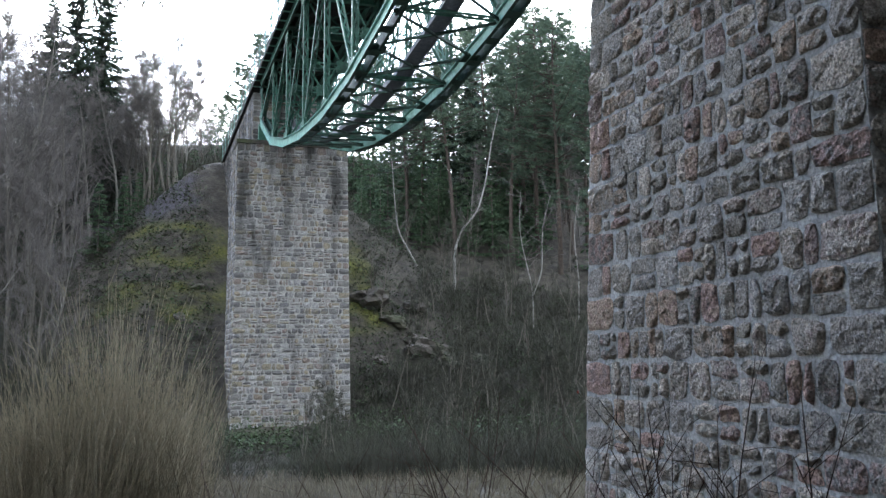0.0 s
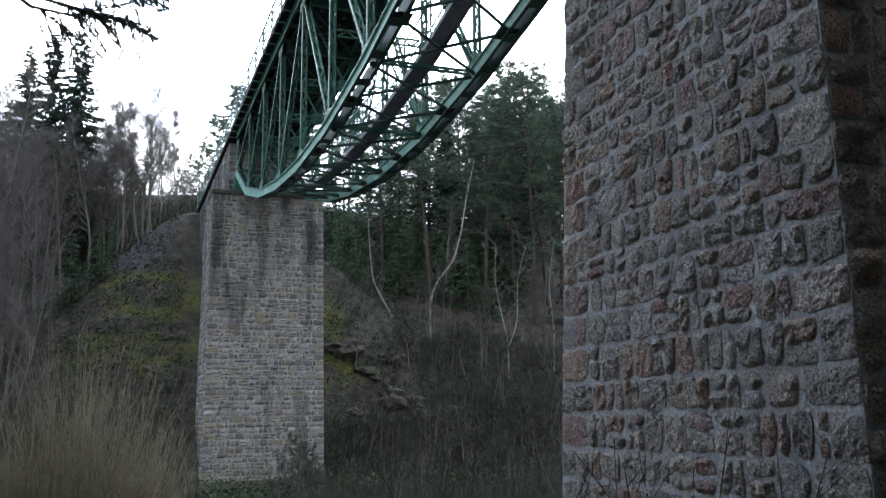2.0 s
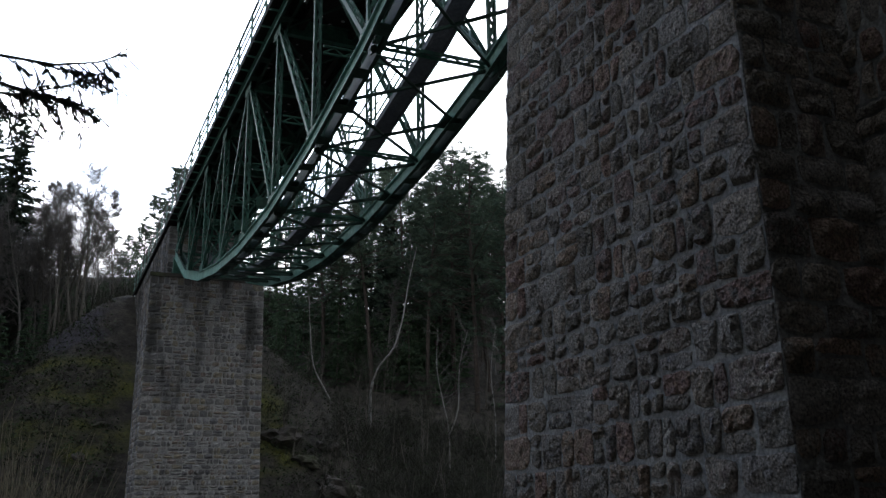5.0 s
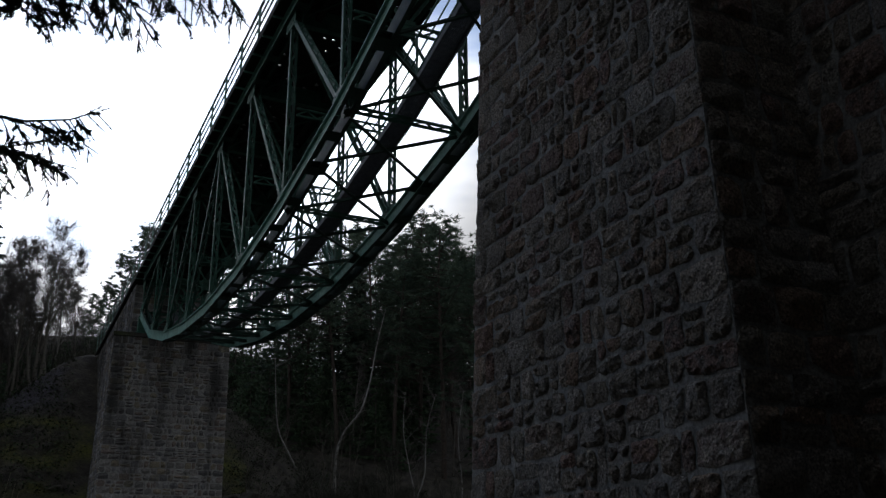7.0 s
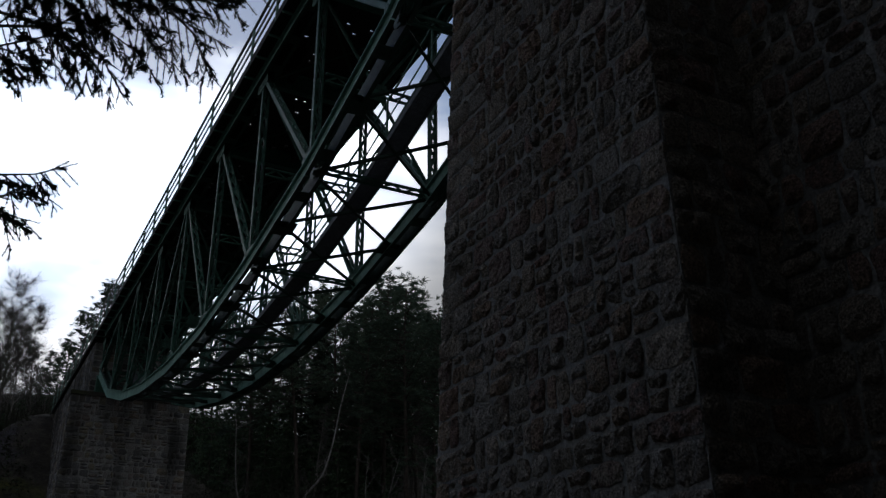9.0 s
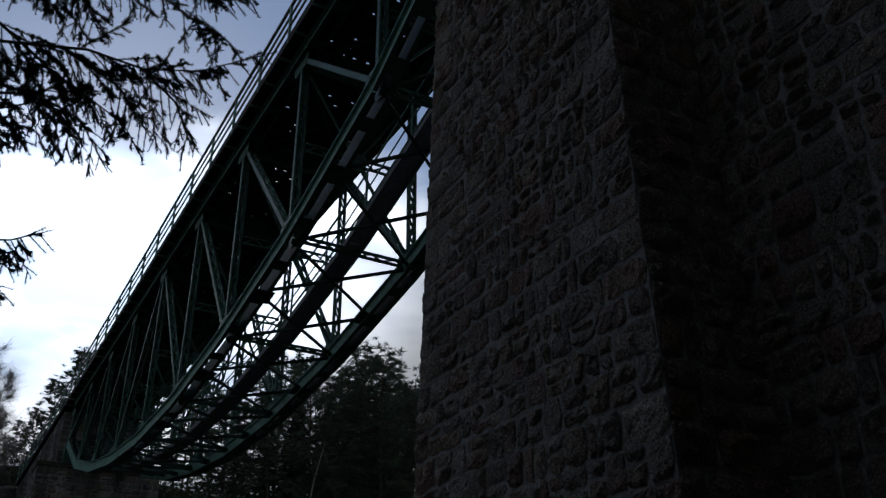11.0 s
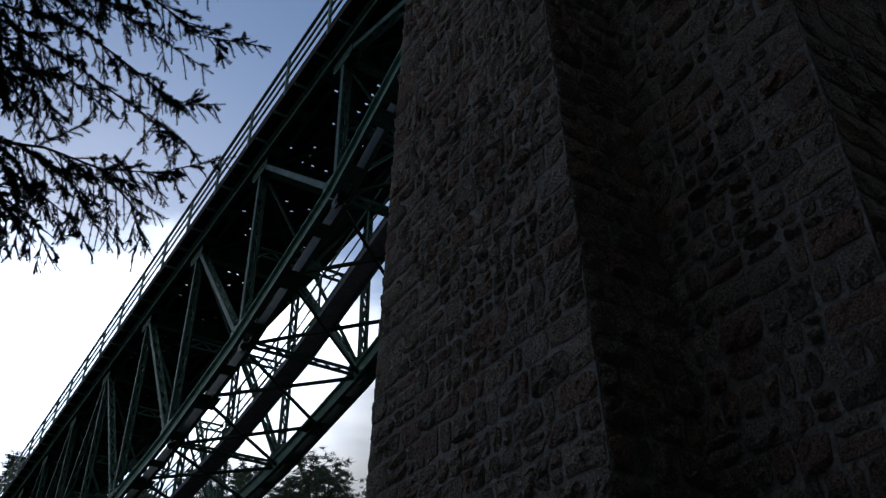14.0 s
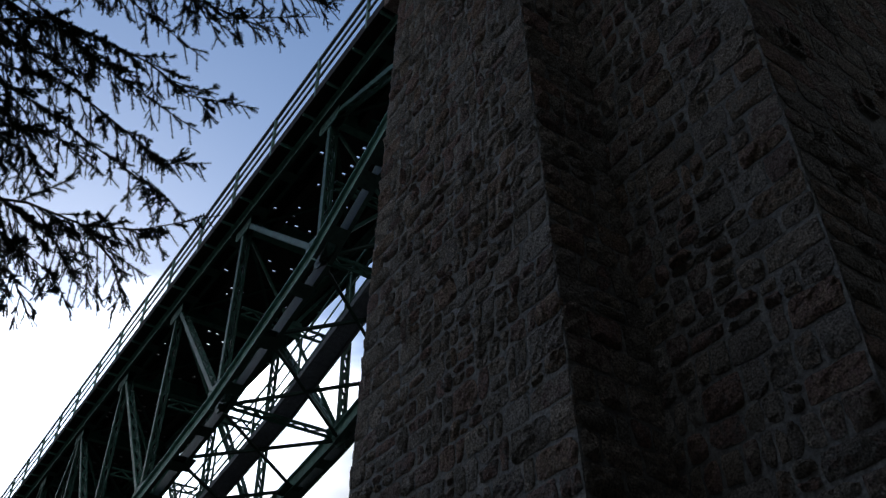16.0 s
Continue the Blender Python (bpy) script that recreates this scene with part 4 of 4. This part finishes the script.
        put(pines[i % 3], az, dist, rng.uniform(0, 360), rng.uniform(0.85, 1.12) * (0.78 if az < 19 else 1.0))
    for az, dist, s in ((21.4, 70, 1.05), (22.8, 66, 1.0), (24.4, 69, 1.12), (25.8, 66, 1.15), (26.6, 72, 1.2), (27.8, 64, 1.1), (29.5, 66, 1.1)):
        put(pines[int(az) % 3], az, dist, az * 37, s)
    for i in range(28):
        put(young[i % 2] if i % 3 else spruces[0], rng.uniform(15, 29.5), rng.uniform(66, 92), rng.uniform(0, 360), rng.uniform(0.8, 1.7) if i % 3 else rng.uniform(0.6, 0.95))
    for i in range(10):
        put(alders[i % 4], rng.uniform(20, 29.5), rng.uniform(60, 90), rng.uniform(0, 360), rng.uniform(0.5, 0.95))
    # green understory along the foot of the pines
    for i in range(34):
        az = 12.6 + i * 0.36 + rng.uniform(-0.3, 0.3)
        put(young[i % 2], az, rng.uniform(65, 78), rng.uniform(0, 360), rng.uniform(0.6, 1.15))
    # saplings on the slopes
    for i in range(56):
        az, dist = rng.uniform(14.5, 29), rng.uniform(38, 64)
        put(sapling[i % 3], az, dist, rng.uniform(0, 360), rng.uniform(0.55, 1.15))
    for i in range(26):
        put(sapling[i % 3], rng.uniform(-10, -4), rng.uniform(36, 56), rng.uniform(0, 360), rng.uniform(0.5, 1.1))
    for i in range(26):
        put(sapling[i % 3], rng.uniform(9.5, 28), rng.uniform(28, 41), rng.uniform(0, 360), rng.uniform(0.3, 0.62))
    # unseen woods on the near hillside behind the viewpoint, added to block sky light
    for a, dist in ((238, 6.6), (258, 7.0), (277, 7.0), (296, 8.2), (314, 10.0), (216, 6.4), (196, 6.6), (176, 6.2), (156, 6.4), (128, 7.4)):
        put(coarse, a, dist, a * 7, 1.25)
    for a, dist in ((246, 11.5), (264, 12), (282, 12.5), (300, 14), (316, 17), (228, 12)):
        put(coarse, a, dist, a * 5, 1.75)
    for i in range(20):
        a, dist = rng.uniform(95, 300), rng.uniform(10, 24)
        put(coarse, a, dist, rng.uniform(0, 360), rng.uniform(0.8, 1.2))


def build_birches():
    rng = random.Random(31)

    def stem_tree(label, at, stems, r, twigs=26):
        t = thing("birch_tree", label, "tree", group="birches on the slope")
        o = spot(*at)
        a = radians(at[0])
        right = Vector((math.cos(a), -math.sin(a), 0))
        trunk, crown = Mesh(), Mesh()
        for pts in stems:
            pp = [right * u + Vector((0, 0, z)) for u, z in pts]
            fine = []
            for i in range(len(pp) - 1):
                for k in range(3):
                    f = k / 3
                    p0, p1, p2, p3 = pp[max(0, i - 1)], pp[i], pp[i + 1], pp[min(len(pp) - 1, i + 2)]
                    fine.append(0.5 * ((2 * p1) + (p2 - p0) * f + (2 * p0 - 5 * p1 + 4 * p2 - p3) * f * f + (3 * p1 - p0 - 3 * p2 + p3) * f ** 3))
            fine.append(pp[-1])
            n = len(fine)
            trunk.tube(fine, [r * (1 - 0.8 * i / (n - 1)) for i in range(n)], 6)
            for _ in range(twigs):
                p, d = along(fine, rng.uniform(0.35, 0.99))
                sp = bent(rng, p, side_dir(rng, d, rng.uniform(0.6, 1.2)), rng.uniform(0.6, 2.2), 3, 0.15, 0.05)
                crown.tube(sp, [0.02, 0.015, 0.01, 0.005], 3)
                for _ in range(8):
                    q, qd = along(sp, rng.uniform(0.2, 0.99))
                    twig(crown, q, side_dir(rng, qd, 0.7), rng.uniform(0.3, 0.8), 0.007, rng)
        part("trunk", trunk, M_BIRCH, t, "white peeling birch bark", smooth=True)
        part("crown", crown, M_TWIG, t, "fine leafless twigs")
        t.location = o

    stem_tree("white birch with a sharply bent trunk", (19.1, 59.5), [[(0, 0), (0.0, 1.4), (0.1, 2.8), (0.6, 4.1), (1.55, 5.3), (2.15, 7.4), (2.55, 9.8), (3.1, 12.2)]], 0.115, 14)
    stem_tree("thin dark leaning birch on the slope", (17.0, 59), [[(0, 0), (-0.9, 1.6), (-1.5, 2.9), (-1.75, 5.0), (-1.9, 7.5)]], 0.07, 10)
    stem_tree("forked slender birch with two pale stems", (24.0, 56), [[(0, 0), (0.0, 2.6), (-0.35, 4.4), (-0.7, 6.5), (-0.6, 9)], [(0.05, 2.4), (0.6, 4.0), (0.7, 6.5), (1.3, 8.8)]], 0.05, 16)
    stem_tree("thin pale birch among dark pines", (26.8, 58), [[(0, 0), (0.1, 3), (-0.1, 6), (0.3, 9)]], 0.05, 14)


def build_willows():
    """Dense pale bushes of upright shoots on the valley floor."""
    rng = random.Random(41)
    for az, dist, w, h, n in ((-1.4, 20.0, 1.6, 6.0, 1200), (-4.8, 19.3, 1.3, 4.6, 800), (-8.5, 18.5, 1.4, 3.4, 700), (1.4, 21, 0.9, 3.6, 380)):
        t = thing("willow_bush", "dense leafless willow bush with pale yellow-brown shoots", "bush", spot(az, dist), "willows on the valley floor")
        m = Mesh()
        clumps = [(rng.gauss(0, w * 0.5), rng.gauss(0, w * 0.5), rng.uniform(0.55, 1.0)) for _ in range(11)]
        for i in range(n):
            cx, cy, hf = clumps[i % 11]
            base = Vector((cx + rng.gauss(0, 0.14), cy + rng.gauss(0, 0.14), -0.1))
            d = Vector((cx * 0.14 + rng.gauss(0, 0.15), cy * 0.14 + rng.gauss(0, 0.15), 1)).normalized()
            ll = h * hf * rng.uniform(0.35, 1.0) * (1 - 0.16 * math.hypot(cx, cy))
            pts = bent(rng, base, d, ll, 4, 0.05, 0.0)
            m.tube(pts, [0.011, 0.009, 0.007, 0.005, 0.003], 3)
            for _ in range(5):
                p, q = along(pts, rng.uniform(0.3, 0.98))
                twig(m, p, side_dir(rng, q, rng.uniform(0.25, 0.6)), rng.uniform(0.25, 0.8), 0.005, rng)
        part("shoot_mass", m, M_WILLOW, t)["kind"] = "stuff"


def scatter(name, label, n, place, blade, material, seed):
    """One mesh of many loose clumps. place(rng) gives (x, y), blade(rng) gives (count, height, lean, width)."""
    rng = random.Random(seed)
    m = Mesh()
    for _ in range(n):
        x, y = place(rng)
        z = ground_z(x, y) - 0.05
        k, h, lean, w = blade(rng)
        for _ in range(k):
            d = Vector((rng.gauss(0, lean), rng.gauss(0, lean), 1)).normalized()
            p = Vector((x + rng.gauss(0, h * 0.22), y + rng.gauss(0, h * 0.22), z))
            ll = h * rng.uniform(0.5, 1.1)
            s = d.cross(Vector((rng.gauss(0, 1), rng.gauss(0, 1), 0.2))).normalized() * w
            q = p + d * ll * 0.55
            e = q + (d + Vector((rng.gauss(0, .35), rng.gauss(0, .35), rng.gauss(0, .2)))).normalized() * ll * 0.5
            m.add([p - s, p + s, q + s * 0.8, q - s * 0.8, e], [(0, 1, 2, 3), (3, 2, 4)])
    ob = new(name, m.done(name, material))
    return tagged(ob, label, "undergrowth", kind="stuff")


def leaves(name, label, n, place, size, material, seed, up=0.5):
    rng = random.Random(seed)
    m = Mesh()
    for _ in range(n):
        x, y = place(rng)
        z = ground_z(x, y)
        for _ in range(14):
            c = Vector((x + rng.gauss(0, 0.45), y + rng.gauss(0, 0.45), z + abs(rng.gauss(0, up))))
            d = Vector((rng.gauss(0, 1), rng.gauss(0, 1), rng.gauss(0, .5))).normalized()
            s = d.cross(Vector((rng.gauss(0, .4), rng.gauss(0, .4), 1))).normalized()
            l = size * rng.uniform(0.6, 1.3)
            m.add([c, c + d * l * 0.5 + s * l * 0.4, c + d * l, c + d * l * 0.5 - s * l * 0.4], [(0, 1, 2, 3)])
    ob = new(name, m.done(name, material))
    return tagged(ob, label, "undergrowth", kind="stuff")


def polar(a0, a1, d0, d1, keep=None):
    def f(rng):
        while True:
            a, d = radians(rng.uniform(a0, a1)), rng.uniform(d0, d1)
            x, y = d * math.sin(a), d * math.cos(a)
            if not (3.6 < x < 9.8 and 42 < y < 62) and (keep is None or keep(x, y, rng)):
                return x, y
    return f


def off_moss(x, y, rng):
    z = ground_z(x, y)
    mossy = y > 43 and ((-4.5 < x < 6 and z > 2.5) or (9 < x < 16.5 and z > 3) or (16 < x < 21 and z > 8))
    return not mossy or rng.random() < 0.05


def build_undergrowth():
    scatter("brush", "tangled dead brush over the hillside", 4600, polar(10.5, 29.5, 25.6, 62, off_moss), lambda r: (18, r.uniform(0.4, 1.5), 0.45, 0.008), M_BRUSH, 51)
    scatter("brush", "grey leafless thicket below the left wood", 2400, polar(-10, 4, 26, 66, off_moss), lambda r: (18, r.uniform(0.4, 1.6), 0.45, 0.008), M_BRUSH, 52)
    scatter("brush", "low brush at the foot of the abutment", 900, polar(0, 16, 25.8, 42), lambda r: (16, r.uniform(0.2, 0.7), 0.45, 0.008), M_BRUSH, 53)
    scatter("dry_grass", "pale dry grass on the valley floor", 3600, polar(-10, 30, 13, 26.5), lambda r: (12, r.uniform(0.25, 0.6), 0.35, 0.008), M_DRYGRASS, 54)
    scatter("dry_grass", "short dead grass tufts on the slope", 2400, polar(-9, 22, 43, 64), lambda r: (12, r.uniform(0.15, 0.4), 0.5, 0.012), M_BRUSH, 55)
    scatter("brush", "grey thicket on the upper slope behind the bridge", 1300, polar(-8, 14, 66, 105), lambda r: (18, r.uniform(1.0, 3.2), 0.3, 0.02), M_BRUSH, 58)
    leaves("brambles", "low green bramble leaves among dead brush", 2600, polar(-10, 29.5, 33, 62), 0.12, M_LEAF, 56)
    leaves("ground_cover", "small mossy green plants on the embankment", 450, polar(-5, 15, 43, 60, lambda x, y, r: not off_moss(x, y, random.Random(1))), 0.14, M_LEAF, 57, 0.12)


def build_rocks():
    rng = random.Random(61)
    for az, dist, s in ((13.5, 53, 1.1), (15.2, 52, 0.8), (17.4, 51, 1.3), (18.6, 50, 0.9), (16.4, 54, 0.9), (20.2, 51, 0.8), (14.4, 49, 0.6), (3.4, 52, 0.4), (2.2, 50, 0.4), (19.4, 54, 0.7)):
        bm = bmesh.new()
        bmesh.ops.create_icosphere(bm, subdivisions=3, radius=1)
        sd = Vector((rng.uniform(-50, 50), 0, 0))
        for v in bm.verts:
            n = noise.noise(sd + v.co * 1.3) * 0.5 + noise.noise(sd + v.co * 3.4) * 0.28
            v.co *= 1 + n
            v.co.x *= 1.3
            v.co.z *= 0.6
        me = bpy.data.meshes.new("rock")
        bm.to_mesh(me)
        bm.free()
        me.materials.append(M_ROCK)
        ob = tagged(new("rock", me), "mossy grey rock outcrop in the slope", "rock", "rocks in the slope")
        ob.location = spot(az, dist) - Vector((0, 0, 0.25 * s))
        ob.scale = (s, s, s)
        ob.rotation_euler = (rng.uniform(-.4, .4), rng.uniform(-.4, .4), rng.uniform(0, 6))


def build_roses():
    """Thin arching briars with red hips in front of the near pier."""
    rng = random.Random(71)
    for az, dist, h, n in ((24, 5.6, 1.2, 22), (31, 5.2, 1.25, 24), (38, 4.8, 1.2, 22), (43, 4.4, 1.15, 18), (20, 6.4, 1.2, 16), (12, 8.4, 1.25, 16), (5, 9.5, 1.3, 14), (28, 6.6, 1.4, 16)):
        o = spot(az, dist)
        h = max(0.5, 3.2 - dist * math.tan(radians(4.8)) - o.z) * 0.95
        t = thing("rose_bush", "thin dark wild rose briars with a few red hips", "bush", o, "briars before the pier")
        m, hips = Mesh(), []
        for _ in range(n):
            pts = bent(rng, (rng.gauss(0, .2), rng.gauss(0, .2), 0), (rng.gauss(0, .4), rng.gauss(0, .4), 1), h * rng.uniform(0.8, 1.35), 6, 0.12, -0.03)
            m.tube(pts, [0.006, 0.0055, 0.005, 0.0045, 0.004, 0.003, 0.002], 4)
            for _ in range(5):
                p, d = along(pts, rng.uniform(0.3, 0.99))
                tp = bent(rng, p, side_dir(rng, d, rng.uniform(0.5, 1.1)), rng.uniform(0.1, 0.4), 3, 0.15, 0.0)
                m.tube(tp, [0.0025, 0.002, 0.0016, 0.001], 3)
                if rng.random() < 0.014:
                    c = tp[-1]
                    hip = Mesh()
                    hip.tube([c + Vector((0, 0, 0.008)), c + Vector((0, 0, 0.004)), c - Vector((0, 0, 0.006)), c - Vector((0, 0, 0.011))], [0.002, 0.006, 0.007, 0.002], 6)
                    hips.append(hip)
        part("briar", m, M_BRIAR, t)
        for hip in hips:
            part("hip", hip, M_HIP, t, "small dark red rose hip")


BRANCHES = [
    [(-0.48, 3.26, 6.41), (0.01, 3.08, 6.62), (0.44, 3.07, 6.59), (0.68, 3.10, 6.53), (0.94, 3.02, 6.54)],
    [(-0.36, 3.37, 6.46), (0.17, 3.34, 6.51), (0.51, 3.39, 6.41), (0.70, 3.42, 6.35), (0.86, 3.35, 6.38)],
    [(-0.23, 3.54, 5.81), (0.19, 3.48, 5.88), (0.44, 3.47, 5.86), (0.67, 3.41, 5.90), (0.93, 3.27, 6.00)],
    [(-0.24, 2.91, 7.01), (0.15, 2.95, 6.98), (0.56, 2.91, 6.98), (0.90, 2.86, 6.95)],
    [(0.13, 2.69, 7.29), (0.67, 2.77, 7.19), (0.98, 2.74, 7.14), (1.17, 2.66, 7.14)],
    [(-0.24, 3.50, 5.50), (0.03, 3.47, 5.57), (0.22, 3.49, 5.52), (0.35, 3.57, 5.39)],
    [(-0.27, 3.71, 6.39), (-0.03, 3.69, 6.43), (0.21, 3.65, 6.46), (0.44, 3.69, 6.39)],
    [(-0.37, 3.87, 5.04), (-0.09, 3.88, 5.04), (0.08, 3.87, 5.08), (0.19, 3.84, 5.13)],
    [(-0.33, 3.73, 4.86), (-0.06, 3.76, 4.83), (0.08, 3.77, 4.82)],
    [(-0.52, 3.29, 6.93), (-0.14, 3.37, 6.89), (0.18, 3.39, 6.87), (0.49, 3.43, 6.81)],
    [(0.08, 3.50, 5.87), (0.36, 3.55, 5.78), (0.52, 3.63, 5.64)],
    [(0.43, 3.40, 5.80), (0.59, 3.44, 5.71), (0.69, 3.52, 5.58)],
    [(-0.38, 3.50, 7.02), (-0.02, 3.63, 6.93), (0.24, 3.63, 6.92)],
    [(-0.28, 3.35, 6.34), (0.06, 3.45, 6.24), (0.21, 3.57, 6.09)],
    [(-0.17, 3.47, 5.57), (0.07, 3.47, 5.56), (0.24, 3.54, 5.44)],
]


def build_overhanging_spruce():
    rng = random.Random(81)
    t = thing("overhanging_spruce", "spruce tree with needled branches hanging before the sky", "tree")
    trunk = Mesh()
    tx, ty = -2.6, 3.2
    z0 = ground_z(tx, ty) - 0.2
    trunk.tube([Vector((tx, ty, z0 + 1.6 * i)) for i in range(9)], [0.19 - 0.018 * i for i in range(9)], 10)
    part("trunk", trunk, M_BARK, t, smooth=True)
    twins = [[(x + rng.gauss(0, .1), y + rng.uniform(0.05, 0.3), z + rng.gauss(0, .12)) for x, y, z in (c[:-1] if len(c) > 3 else c)] for c in BRANCHES if len(c) > 3]
    for nr, ctrl in enumerate(BRANCHES + twins):
        wood, needles = Mesh(), Mesh()
        pts = [Vector(c) for c in ctrl]
        root = Vector((tx, ty, min(pts[0].z + 0.9, z0 + 12)))
        if nr not in (10, 11):
            wood.tube([root, root.lerp(pts[0], 0.5) + Vector((0, 0, 0.12)), pts[0]], [0.02, 0.014, 0.009], 5)
        wood.tube(pts, [0.008 - 0.006 * i / (len(pts) - 1) for i in range(len(pts))], 5)
        total = sum((pts[i + 1] - pts[i]).length for i in range(len(pts) - 1))
        shoots = [(pts[-2].lerp(pts[-1], 0.2), pts[-1] + (pts[-1] - pts[-2]).normalized() * 0.05)]
        n = int(total / 0.03)
        for i in range(n):
            f = (i + rng.random()) / n
            p, d = along(pts, min(0.99, f))
            ll = (0.09 + 0.24 * (1 - f)) * rng.uniform(0.5, 1.2)
            side = d.cross(Vector((0.1, 0.2, 1))).normalized() * (1 if i % 2 else -1)
            e = (d * rng.uniform(0.5, 0.9) + side * rng.uniform(0.4, 0.9) + Vector((0, 0, rng.uniform(-1.5, -0.1)))).normalized()
            q = p + e * ll
            shoots.append((p, q))
            if ll > 0.13:
                for _ in range(int(ll / 0.026)):
                    g = rng.uniform(0.25, 0.9)
                    s2 = p.lerp(q, g)
                    e2 = (side_dir(rng, e, rng.uniform(0.5, 0.95)) + Vector((0, 0, -0.45))).normalized()
                    shoots.append((s2, s2 + e2 * rng.uniform(0.03, 0.075)))
        for a, b in shoots:
            d = b - a
            L = d.length
            if L < 1e-3:
                continue
            d = d / L
            wood.tube([a, b], [0.0032, 0.0016], 3)
            u = d.cross(Vector((0.3, 0.5, 0.8))).normalized()
            v = d.cross(u)
            for k in range(int(L * 950)):
                c = a + d * (rng.uniform(0.02, 1.0) * L)
                ang = rng.uniform(0, 6.28)
                o = (u * math.cos(ang) + v * math.sin(ang) + d * 0.45).normalized()
                s = o.cross(d).normalized() * 0.0019
                e = c + o * rng.uniform(0.012, 0.019)
                needles.add([c - s, c + s, e], [(0, 1, 2)])
        b = part("branch", wood, M_BARK, t)
        part("needles", needles, M_SPRUCE, b, "dark green spruce needles")


build_overhanging_spruce()
build_willows()
build_woods()
build_birches()
build_rocks()
build_roses()
build_undergrowth()
